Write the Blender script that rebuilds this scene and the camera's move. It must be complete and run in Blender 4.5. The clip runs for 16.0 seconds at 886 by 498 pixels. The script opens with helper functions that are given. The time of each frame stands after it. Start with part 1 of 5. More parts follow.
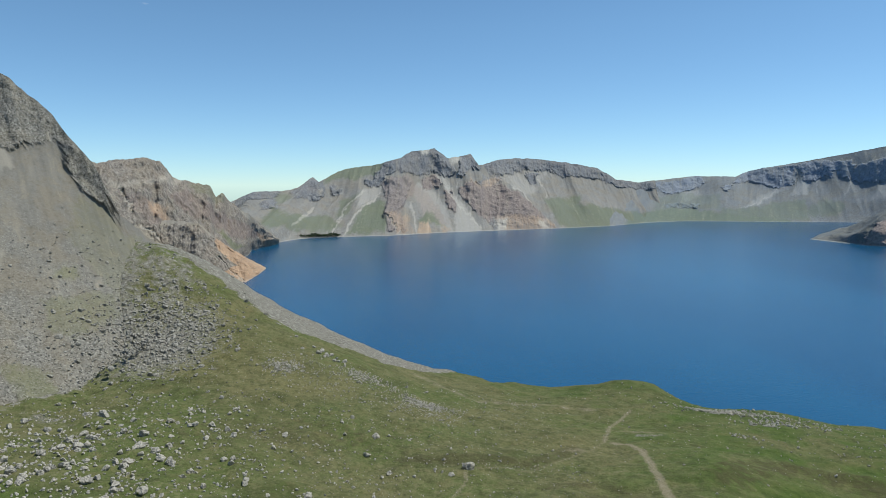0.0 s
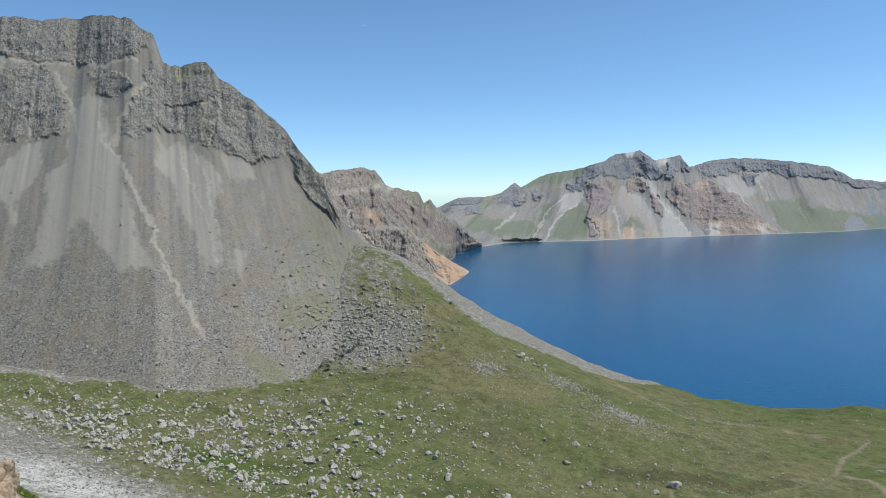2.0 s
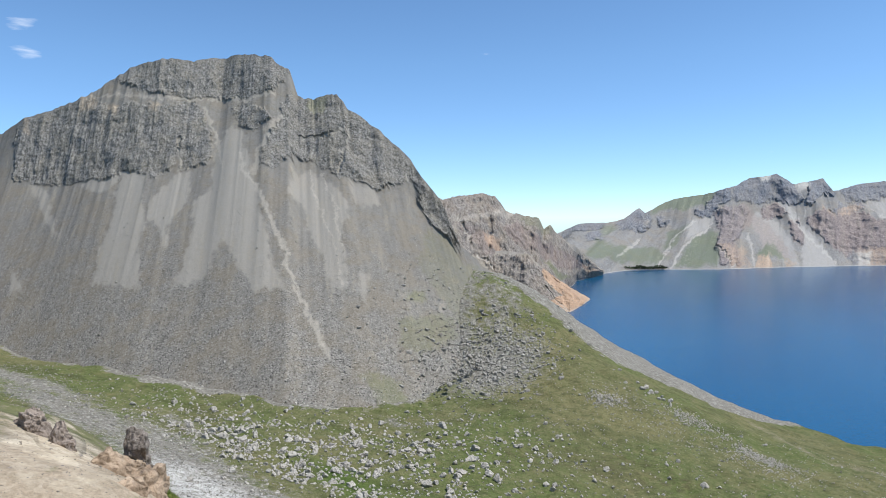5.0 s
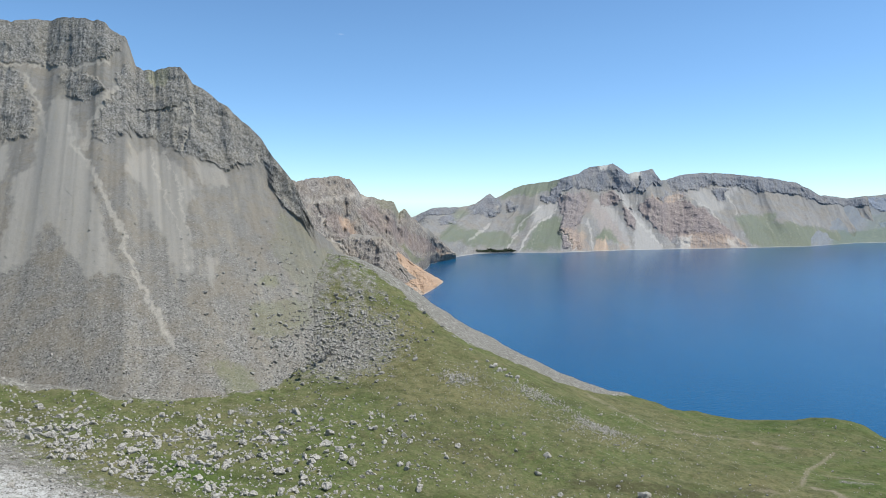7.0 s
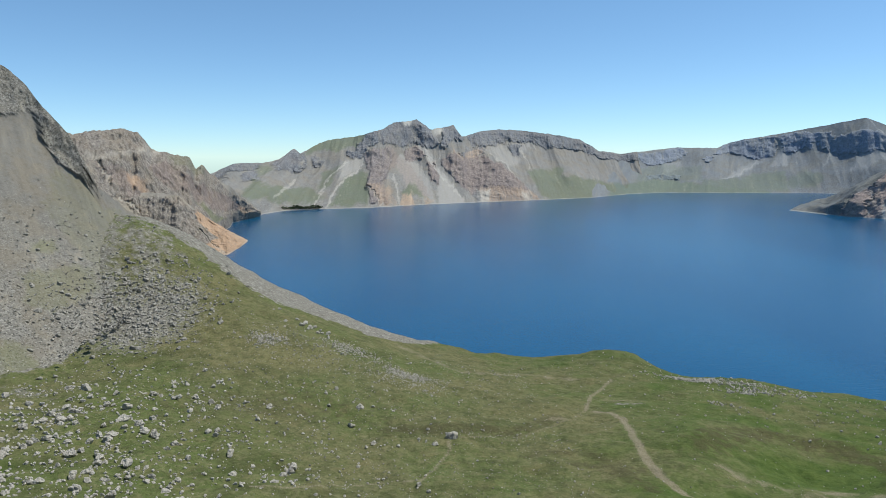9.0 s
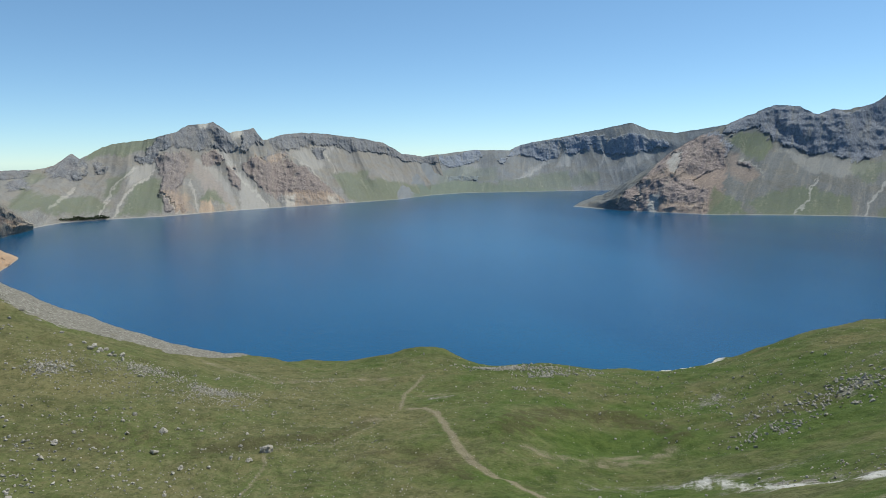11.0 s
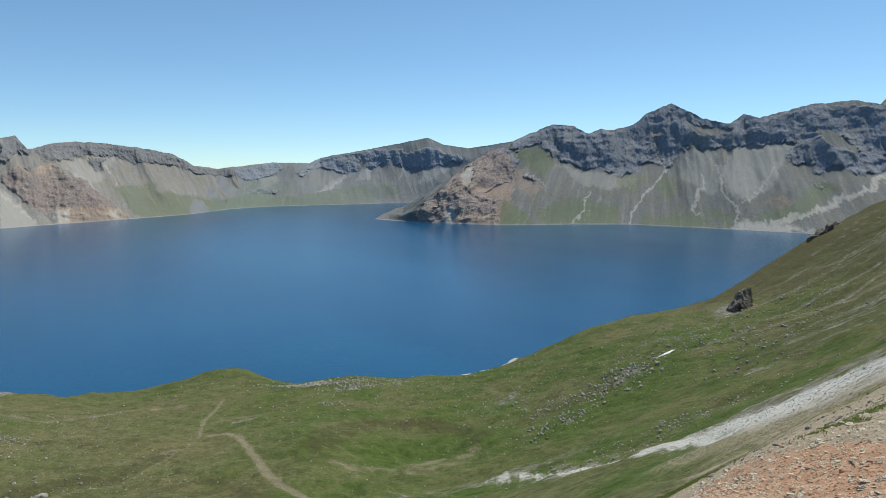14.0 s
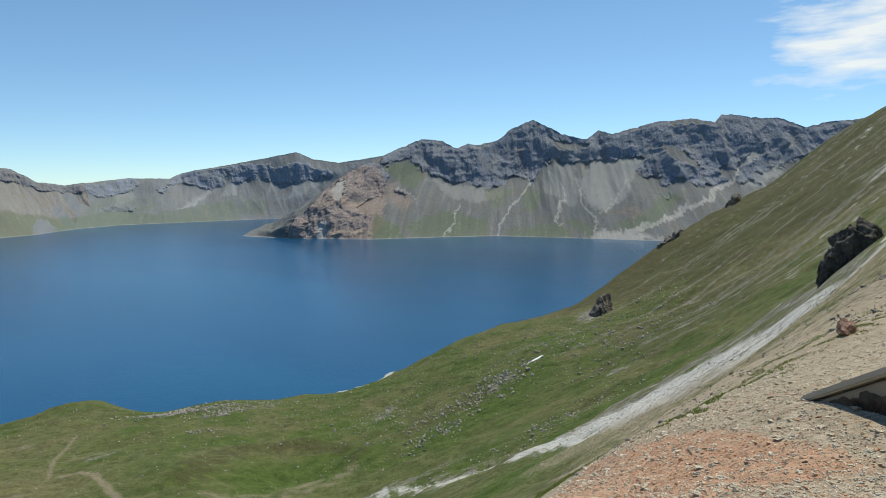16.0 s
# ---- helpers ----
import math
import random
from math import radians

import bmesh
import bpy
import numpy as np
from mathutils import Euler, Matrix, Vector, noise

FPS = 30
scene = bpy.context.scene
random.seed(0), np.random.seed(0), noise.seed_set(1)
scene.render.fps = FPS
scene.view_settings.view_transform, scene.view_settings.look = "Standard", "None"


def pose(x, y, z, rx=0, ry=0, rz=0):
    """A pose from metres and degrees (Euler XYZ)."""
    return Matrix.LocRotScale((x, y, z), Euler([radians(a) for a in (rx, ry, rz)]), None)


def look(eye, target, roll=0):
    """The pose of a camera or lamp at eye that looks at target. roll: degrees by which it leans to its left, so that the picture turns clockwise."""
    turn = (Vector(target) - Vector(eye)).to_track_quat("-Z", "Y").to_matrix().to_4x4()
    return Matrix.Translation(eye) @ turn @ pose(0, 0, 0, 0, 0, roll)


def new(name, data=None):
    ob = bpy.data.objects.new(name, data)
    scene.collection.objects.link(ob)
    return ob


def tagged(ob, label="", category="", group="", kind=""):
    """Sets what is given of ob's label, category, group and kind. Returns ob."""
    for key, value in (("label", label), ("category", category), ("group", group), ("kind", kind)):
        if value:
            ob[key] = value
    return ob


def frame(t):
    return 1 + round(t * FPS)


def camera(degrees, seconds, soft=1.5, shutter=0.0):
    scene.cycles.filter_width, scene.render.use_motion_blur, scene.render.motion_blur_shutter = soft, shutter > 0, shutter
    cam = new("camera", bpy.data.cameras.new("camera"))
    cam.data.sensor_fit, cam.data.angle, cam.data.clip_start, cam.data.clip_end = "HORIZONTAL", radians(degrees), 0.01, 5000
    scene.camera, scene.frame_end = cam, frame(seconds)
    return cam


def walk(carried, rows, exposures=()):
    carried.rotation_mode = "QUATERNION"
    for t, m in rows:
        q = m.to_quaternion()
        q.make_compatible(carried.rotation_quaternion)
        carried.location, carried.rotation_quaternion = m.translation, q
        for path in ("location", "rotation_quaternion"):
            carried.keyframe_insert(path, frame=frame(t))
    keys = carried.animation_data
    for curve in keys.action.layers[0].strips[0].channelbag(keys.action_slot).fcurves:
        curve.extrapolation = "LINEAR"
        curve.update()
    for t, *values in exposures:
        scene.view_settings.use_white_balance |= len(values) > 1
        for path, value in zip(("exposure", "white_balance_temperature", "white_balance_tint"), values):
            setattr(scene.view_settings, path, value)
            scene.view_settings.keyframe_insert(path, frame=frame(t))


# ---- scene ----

# ---------------------------------------------------------------- camera
cam = camera(65.8, 16.0, soft=0.8)
EYE = 160.0          # metres above the lake
ARM = 0.5            # the camera is held before the body, which turns
LAST = -44.67        # the bearing at the end, where the eye is over the origin
ROWS = [
    (0.0, 0.00, -5.30, 0.00),
    (0.5, 2.52, -4.86, 0.38),
    (1.0, 7.77, -4.85, 1.31),
    (1.5, 12.91, -4.95, 1.07),
    (2.0, 16.69, -4.76, 0.88),
    (2.5, 21.77, -3.74, 0.84),
    (3.0, 25.98, -3.08, 0.80),
    (3.2, 26.86, -3.09, 0.73),
    (5.3, 26.55, -2.44, 0.88),
    (5.5, 25.27, -2.76, 1.28),
    (6.0, 22.97, -2.85, 0.68),
    (6.5, 19.20, -2.84, 0.78),
    (7.0, 14.60, -3.95, 0.01),
    (7.5, 11.64, -4.99, -0.20),
    (8.0, 6.86, -5.93, -0.17),
    (8.5, 1.77, -7.06, -0.03),
    (9.0, -1.43, -7.65, 0.02),
    (9.5, -5.79, -8.23, -0.22),
    (10.0, -9.31, -8.07, 0.02),
    (10.2, -11.27, -7.99, 0.00),
    (12.3, -23.92, -6.87, 0.87),
    (12.5, -24.92, -7.20, 0.42),
    (13.0, -27.14, -7.28, 0.14),
    (13.5, -29.43, -7.42, 0.84),
    (14.0, -33.97, -6.50, 0.24),
    (14.5, -36.93, -6.44, 0.68),
    (15.0, -39.34, -6.69, 0.43),
    (15.5, -41.88, -5.88, 0.29),
    (16.0, -44.67, -5.40, 0.67),
]
walk(cam, [(t, pose(-ARM * (math.sin(radians(yaw)) - math.sin(radians(LAST))), ARM * (math.cos(radians(yaw)) - math.cos(radians(LAST))), EYE, 90 + pitch, roll, yaw))
           for t, yaw, pitch, roll in ROWS], exposures=[(0.0, 0.05, 6500, 5), (1.5, 0.1, 6400, 8), (2.5, 0.3, 6250, 10), (3.2, 0.38, 6280, 12), (5.5, 0.42, 6280, 12), (7.0, 0.38, 6300, 10), (8.0, 0.2, 6450, 9), (9.0, 0.15, 6500, 7), (10.2, 0.1, 6600, 6), (12.5, 0.08, 6720, 6), (16.0, 0.08, 6830, 6)])

# ---------------------------------------------------------------- light
SUN_AZ, SUN_EL = -75.0, 62.0     # bearing (left of ahead is plus) and height of the sun
world = bpy.data.worlds.new("sky")
scene.world = world
world.use_nodes = True
wt = world.node_tree
wt.nodes.clear()
w_out = wt.nodes.new("ShaderNodeOutputWorld")
w_bg = wt.nodes.new("ShaderNodeBackground")
w_sky = wt.nodes.new("ShaderNodeTexSky")
w_sky.sky_type, w_sky.sun_disc = "NISHITA", False
w_sky.sun_elevation, w_sky.sun_rotation = radians(SUN_EL), radians(-SUN_AZ)
w_sky.altitude, w_sky.air_density, w_sky.dust_density, w_sky.ozone_density = 2200, 0.85, 0.03, 1.5
w_bg.inputs["Strength"].default_value = 0.121



def cirrus():
    """Thin fair-weather clouds: streaked noise, thick in two parts of the sky."""
    def put(kind, **values):
        n = wt.nodes.new(kind)
        for k, v in values.items():
            if isinstance(v, bpy.types.NodeSocket):
                wt.links.new(v, n.inputs[int(k[1:])])
            else:
                n.inputs[int(k[1:])].default_value = v
        return n
    way = wt.nodes.new("ShaderNodeTexCoord").outputs["Generated"]
    wide = put("ShaderNodeVectorMath", i0=way, i1=(5.0, 5.0, 26.0))
    wide.operation = "MULTIPLY"
    tuft = wt.nodes.new("ShaderNodeTexNoise")
    wt.links.new(wide.outputs[0], tuft.inputs["Vector"])
    tuft.inputs["Scale"].default_value, tuft.inputs["Detail"].default_value, tuft.inputs["Roughness"].default_value = 1.3, 7.0, 0.55
    thick = None
    for az, el, inner, outer, most in ((-76.0, 10.8, 3.0, 9.5, 0.37), (57.8, 13.0, 0.3, 2.2, 0.24)):
        a, e = radians(az), radians(el)
        dot = put("ShaderNodeVectorMath", i0=way, i1=(-math.sin(a) * math.cos(e), math.cos(a) * math.cos(e), math.sin(e)))
        dot.operation = "DOT_PRODUCT"
        near = put("ShaderNodeMapRange", i0=dot.outputs["Value"], i1=math.cos(radians(outer)), i2=math.cos(radians(inner)), i3=0.0, i4=most)
        if thick is None:
            thick = near.outputs[0]
        else:
            both = put("ShaderNodeMath", i0=thick, i1=near.outputs[0])
            both.operation = "MAXIMUM"
            thick = both.outputs[0]
    total = put("ShaderNodeMath", i0=tuft.outputs[0], i1=thick)
    total.operation = "ADD"
    cover = put("ShaderNodeMapRange", i0=total.outputs[0], i1=0.74, i2=0.96, i3=0.0, i4=0.9)
    blend = wt.nodes.new("ShaderNodeMix")
    blend.data_type = "RGBA"
    wt.links.new(cover.outputs[0], blend.inputs[0])
    clear = wt.nodes.new("ShaderNodeMix")
    clear.data_type, clear.blend_type = "RGBA", "MULTIPLY"
    clear.inputs[0].default_value = 1.0
    up = wt.nodes.new("ShaderNodeSeparateXYZ")
    wt.links.new(way, up.inputs[0])
    high = put("ShaderNodeMapRange", i0=up.outputs[2], i1=0.0, i2=0.22, i3=0.0, i4=1.0)
    tint = wt.nodes.new("ShaderNodeMix")
    tint.data_type = "RGBA"
    tint.inputs[6].default_value, tint.inputs[7].default_value = (0.735, 0.9, 1.025, 1), (0.86, 1.06, 1.11, 1)
    wt.links.new(high.outputs[0], tint.inputs[0])
    wt.links.new(tint.outputs[2], clear.inputs[7])
    wt.links.new(w_sky.outputs[0], clear.inputs[6])
    wt.links.new(clear.outputs[2], blend.inputs[6])
    blend.inputs[7].default_value = (7.0, 7.3, 7.6, 1)
    return blend.outputs[2]


wt.links.new(cirrus(), w_bg.inputs["Color"])
wt.links.new(w_bg.outputs[0], w_out.inputs[0])
sun = new("sun", bpy.data.lights.new("sun", "SUN"))
sun.data.energy, sun.data.angle, sun.data.color = 4.0, radians(0.53), (1.0, 0.955, 0.87)
s_az, s_el = radians(SUN_AZ), radians(SUN_EL)
sun.matrix_world = look((0, 0, 800), Vector((0, 0, 800)) - Vector((-math.sin(s_az) * math.cos(s_el), math.cos(s_az) * math.cos(s_el), math.sin(s_el))))

# ---------------------------------------------------------------- noise and mesh helpers
_rng = np.random.RandomState(7)
_perm = np.concatenate([_rng.permutation(256)] * 3)
_grad = _rng.normal(size=(256, 3))
_grad /= np.linalg.norm(_grad, axis=1)[:, None]


def gnoise(p):
    """Gradient noise at points p (..., 3), about -0.7 to 0.7."""
    shape = p.shape[:-1]
    p = p.reshape(-1, 3)
    i = np.floor(p).astype(np.int64)
    f = p - i
    i &= 255
    u = f * f * f * (f * (f * 6 - 15) + 10)
    out = np.zeros(len(p))
    for dx in (0, 1):
        wx = u[:, 0] if dx else 1 - u[:, 0]
        hx = _perm[(i[:, 0] + dx) & 255]
        for dy in (0, 1):
            wy = u[:, 1] if dy else 1 - u[:, 1]
            hy = _perm[(hx + i[:, 1] + dy) & 255]
            for dz in (0, 1):
                wz = u[:, 2] if dz else 1 - u[:, 2]
                g = _grad[_perm[(hy + i[:, 2] + dz) & 255]]
                out += wx * wy * wz * ((f[:, 0] - dx) * g[:, 0] + (f[:, 1] - dy) * g[:, 1] + (f[:, 2] - dz) * g[:, 2])
    return out.reshape(shape)


def fbm(p, octaves=4, gain=0.5):
    total, amp = 0.0, 1.0
    for k in range(octaves):
        total = total + amp * gnoise(p * (2.03 ** k) + 17.3 * k)
        amp *= gain
    return total


def ridged(p, octaves=3, gain=0.5):
    total, amp = 0.0, 1.0
    for k in range(octaves):
        total = total + amp * (1 - 2.2 * np.abs(gnoise(p * (2.07 ** k) + 9.1 * k)))
        amp *= gain
    return total


def vec(x, y, z=0.0):
    x, y, z = np.broadcast_arrays(np.asarray(x, float), np.asarray(y, float), np.asarray(z, float))
    return np.stack([x, y, z], -1)


def smooth(lo, hi, x):
    t = np.clip((x - lo) / (hi - lo), 0, 1)
    return t * t * (3 - 2 * t)


def raw_mesh(name, verts, faces, material=None, shade=True, attrs=None):
    """A mesh from arrays: verts (n, 3), faces (m, 3 or 4)."""
    me = bpy.data.meshes.new(name)
    n, m, k = len(verts), len(faces), faces.shape[1]
    me.vertices.add(n)
    me.vertices.foreach_set("co", np.ascontiguousarray(verts, np.float32).ravel())
    me.loops.add(m * k)
    me.loops.foreach_set("vertex_index", np.ascontiguousarray(faces, np.int32).ravel())
    me.polygons.add(m)
    me.polygons.foreach_set("loop_start", np.arange(0, m * k, k, dtype=np.int32))
    me.polygons.foreach_set("use_smooth", np.full(m, shade, bool))
    for key, value in (attrs or {}).items():
        if value.ndim == 1:
            me.attributes.new(key, "FLOAT", "POINT").data.foreach_set("value", value.astype(np.float32))
        else:
            me.attributes.new(key, "FLOAT_VECTOR", "POINT").data.foreach_set("vector", value.astype(np.float32).ravel())
    me.update(calc_edges=True)
    if material:
        me.materials.append(material)
    return me


def grid_faces(nv, nu, wrap=False):
    idx = np.arange(nv * nu).reshape(nv, nu)
    if wrap:
        idx = np.concatenate([idx, idx[:, :1]], 1)
    return np.stack([idx[:-1, :-1], idx[:-1, 1:], idx[1:, 1:], idx[1:, :-1]], -1).reshape(-1, 4)


def grid_mesh(name, P, material, attrs=None, wrap=False, flip=False):
    nv, nu = P.shape[:2]
    faces = grid_faces(nv, nu, wrap)
    if flip:
        faces = faces[:, ::-1]
    return raw_mesh(name, P.reshape(-1, 3), faces, material, True,
                    {k: (v.reshape(-1) if v.ndim == 2 else v.reshape(-1, 3)) for k, v in (attrs or {}).items()})


def part(name, me, parent, label=""):
    ob = new(name, me)
    ob.parent = parent
    return tagged(ob, label) if label else ob


# ---------------------------------------------------------------- materials
class Nodes:
    """A short way to write node materials."""

    def __init__(self, name):
        self.m = bpy.data.materials.new(name)
        self.m.use_nodes = True
        self.t = self.m.node_tree
        self.bsdf = self.t.nodes["Principled BSDF"]

    def put(self, socket, value):
        if isinstance(value, bpy.types.NodeSocket):
            self.t.links.new(value, socket)
        elif isinstance(value, tuple) and len(value) == 3 and socket.type == "RGBA":
            socket.default_value = (*value, 1)
        else:
            socket.default_value = value

    def node(self, kind, out=0, props=(), **inputs):
        n = self.t.nodes.new(kind)
        for k, v in props:
            if k == "op":
                n.operation = v
            elif k == "type":
                n.data_type = v
            elif k == "attr":
                n.attribute_name = v
            elif k == "feature":
                n.feature = v
        for k, v in inputs.items():
            self.put(n.inputs[int(k[1:]) if k[0] == "i" and k[1:].isdigit() else k], v)
        return n.outputs[out]

    def attr(self, name, out=2):
        return self.node("ShaderNodeAttribute", out, (("attr", name),))

    def pos(self):
        return self.node("ShaderNodeNewGeometry", 0)

    def scaled(self, v, s):
        return self.node("ShaderNodeVectorMath", 0, (("op", "MULTIPLY"),), i0=v, i1=s)

    def noise(self, v, scale, detail=4.0, rough=0.55):
        return self.node("ShaderNodeTexNoise", 0, (), Vector=v, Scale=scale, Detail=detail, Roughness=rough)

    def voronoi(self, v, scale, out=0):
        return self.node("ShaderNodeTexVoronoi", out, (), Vector=v, Scale=scale)

    def math(self, op, a, b=0.0, c=0.0):
        return self.node("ShaderNodeMath", 0, (("op", op),), i0=a, i1=b, i2=c)

    def step(self, x, lo, hi):
        return self.node("ShaderNodeMapRange", 0, (), i0=x, i1=lo, i2=hi, i3=0.0, i4=1.0)

    def mix(self, f, a, b):
        return self.node("ShaderNodeMix", 2, (("type", "RGBA"),), i0=f, i6=a, i7=b)

    def bump(self, height, strength=0.5, distance=0.1, normal=None):
        n = self.t.nodes.new("ShaderNodeBump")
        self.put(n.inputs["Height"], height)
        n.inputs["Strength"].default_value, n.inputs["Distance"].default_value = strength, distance
        if normal is not None:
            self.t.links.new(normal, n.inputs["Normal"])
        return n.outputs[0]

    def done(self, color, rough=0.9, normal=None, spec=0.2):
        self.put(self.bsdf.inputs["Base Color"], color)
        self.put(self.bsdf.inputs["Roughness"], rough)
        self.put(self.bsdf.inputs["Specular IOR Level"], spec)
        if normal is not None:
            self.t.links.new(normal, self.bsdf.inputs["Normal"])
        return self.m


def edge(n, mask, jitter, soft=0.12, at=0.5):
    """A mask whose border is torn by a noise."""
    return n.step(n.math("ADD", mask, n.math("MULTIPLY", n.math("SUBTRACT", jitter, 0.5), 2.0)), at - soft, at + soft)


def mountain_material(name, rock_dark, rock_light, talus, talus_pale, grass, ochre, pale, size, grain=1.0, warm=(1.5, 1.2, 1.0), umber=(0.24, 0.185, 0.165), relief=0.5, upright=0.4):
    """Rock, scree, turf, ochre ash and pale chutes; size: metres of the main grain."""
    n = Nodes(name)
    p, run = n.pos(), n.attr("run", 1)
    tall = n.scaled(p, (1.0, 1.0, upright))
    big = n.noise(p, 0.12 / size, 5.0)
    mid = n.noise(p, 0.6 / size, 5.0, 0.65)
    fine = n.noise(p, 3.0 / size, 4.0, 0.7)
    flute = n.noise(tall, 0.9 / size, 6.0, 0.62)
    streak = n.noise(n.scaled(run, (0.3 / size, 0.05 / size, 0.0)), 1.0, 6.0, 0.62)
    streak2 = n.noise(n.scaled(run, (0.09 / size, 0.012 / size, 0.0)), 1.0, 4.0, 0.55)
    # rock: joints that stand upright, grey and brown beds, rubble on the ledges
    rock = n.mix(n.step(flute, 0.32, 0.68), rock_dark, rock_light)
    rock = n.mix(n.math("MULTIPLY", n.step(big, 0.42, 0.62), 0.6), rock, n.mix(fine, tuple(c * k for c, k in zip(rock_dark, warm)), tuple(c * k for c, k in zip(rock_light, (0.5 + 0.5 * warm[0], 0.5 + 0.5 * warm[1], 0.9 * warm[2])))))
    rock = n.mix(n.math("MULTIPLY", n.step(fine, 0.5, 0.75), 0.45), rock, tuple(0.5 * c for c in rock_dark))
    rock = n.mix(n.math("MULTIPLY", n.step(streak, 0.52, 0.72), 0.5), rock, talus)
    chip = n.node("ShaderNodeSeparateColor", 0, (), i0=n.voronoi(n.scaled(p, (1.0, 1.0, 0.6)), 2.6 / size, 1))
    rock = n.mix(n.math("MULTIPLY", n.step(chip, 0.6, 1.0), 0.6 * grain), rock, tuple(0.5 * c for c in rock_dark))
    rock = n.mix(n.math("MULTIPLY", n.step(chip, 0.35, 0.0), 0.5 * grain), rock, tuple(1.3 * c for c in rock_light))
    # scree: runs of finer and coarser stones
    scree = n.mix(n.step(streak, 0.25, 0.8), talus, talus_pale)
    scree = n.mix(n.math("MULTIPLY", n.step(streak2, 0.42, 0.66), 0.3), scree, tuple(0.74 * c for c in talus))
    scree = n.mix(n.math("MULTIPLY", n.step(mid, 0.46, 0.66), 0.5), scree, tuple(0.66 * c for c in talus))
    scree = n.mix(n.math("MULTIPLY", n.step(fine, 0.45, 0.75), 0.35 * grain), scree, tuple(0.45 * c for c in talus))
    block = n.node("ShaderNodeSeparateColor", 0, (), i0=n.voronoi(p, 3.0 / size, 1))
    low = n.step(n.node("ShaderNodeSeparateXYZ", 1, (), i0=run), 150.0, 20.0)
    block = n.math("ADD", n.math("MULTIPLY", n.math("SUBTRACT", block, 0.5), n.math("ADD", n.math("MULTIPLY", low, 0.6), 0.4)), 0.5)
    block2 = n.node("ShaderNodeSeparateColor", 0, (), i0=n.voronoi(p, 1.3 / size, 1))
    scree = n.mix(n.math("MULTIPLY", n.step(block, 0.7, 1.0), 0.8 * grain), scree, tuple(0.32 * c for c in talus))
    scree = n.mix(n.math("MULTIPLY", n.step(block, 0.35, 0.0), 0.6 * grain), scree, tuple(min(1.5 * c, 0.7) for c in talus_pale))
    scree = n.mix(n.math("MULTIPLY", n.math("MULTIPLY", n.step(block2, 0.75, 1.0), n.step(big, 0.4, 0.6)), 0.5), scree, tuple(0.5 * c for c in talus))
    scree = n.mix(n.math("MULTIPLY", n.step(big, 0.45, 0.62), 0.4), scree, tuple(c * k for c, k in zip(talus, (1.14, 1.0, 0.8))))
    torn = n.math("ADD", n.math("MULTIPLY", streak, 0.45), n.math("ADD", n.math("MULTIPLY", mid, 0.3), n.math("MULTIPLY", fine, 0.25)))
    color = n.mix(n.math("MULTIPLY", edge(n, n.attr("fan"), torn, 0.4), 0.85), scree, n.mix(n.step(fine, 0.3, 0.7), talus_pale, tuple(0.45 * a + 0.55 * b for a, b in zip(talus_pale, pale))))
    bluff = edge(n, n.attr("cliff"), n.math("ADD", n.math("MULTIPLY", mid, 0.5), n.math("MULTIPLY", fine, 0.5)), 0.3)
    color = n.mix(bluff, color, rock)
    earth = n.mix(n.step(flute, 0.3, 0.7), tuple(0.62 * c for c in umber), tuple(1.3 * c for c in umber))
    color = n.mix(n.math("MULTIPLY", edge(n, n.attr("umber"), torn, 0.5), 0.75), color, n.mix(n.math("MULTIPLY", n.step(chip, 0.55, 1.0), 0.5 * grain), earth, tuple(0.45 * c for c in umber)))
    turf = n.mix(n.step(mid, 0.3, 0.75), grass, tuple(1.35 * c for c in grass))
    color = n.mix(n.math("MULTIPLY", edge(n, n.attr("green"), torn, 0.5), 0.74), color, turf)
    rust = n.mix(n.step(streak, 0.3, 0.7), tuple(0.62 * c for c in ochre), tuple(1.1 * c for c in ochre))
    color = n.mix(n.math("MULTIPLY", edge(n, n.attr("ochre"), torn, 0.4), 0.85), color, n.mix(n.math("MULTIPLY", n.step(flute, 0.5, 0.7), 0.6), rust, tuple(0.5 * c for c in rock_light)))
    color = n.mix(n.math("MULTIPLY", edge(n, n.attr("pale"), torn, 0.45), 0.9), color, n.mix(n.step(fine, 0.3, 0.7), tuple(0.8 * c for c in pale), pale))
    h = n.math("ADD", n.math("MULTIPLY", flute, 1.6), n.math("MULTIPLY", n.voronoi(tall, 1.1 / size, 0), 0.35))
    h = n.math("ADD", n.math("MULTIPLY", h, bluff), n.math("ADD", n.math("MULTIPLY", mid, 0.35), n.math("MULTIPLY", fine, 0.4)))
    return n.done(color, 0.95, n.bump(h, relief, 0.9 * size), 0.1)


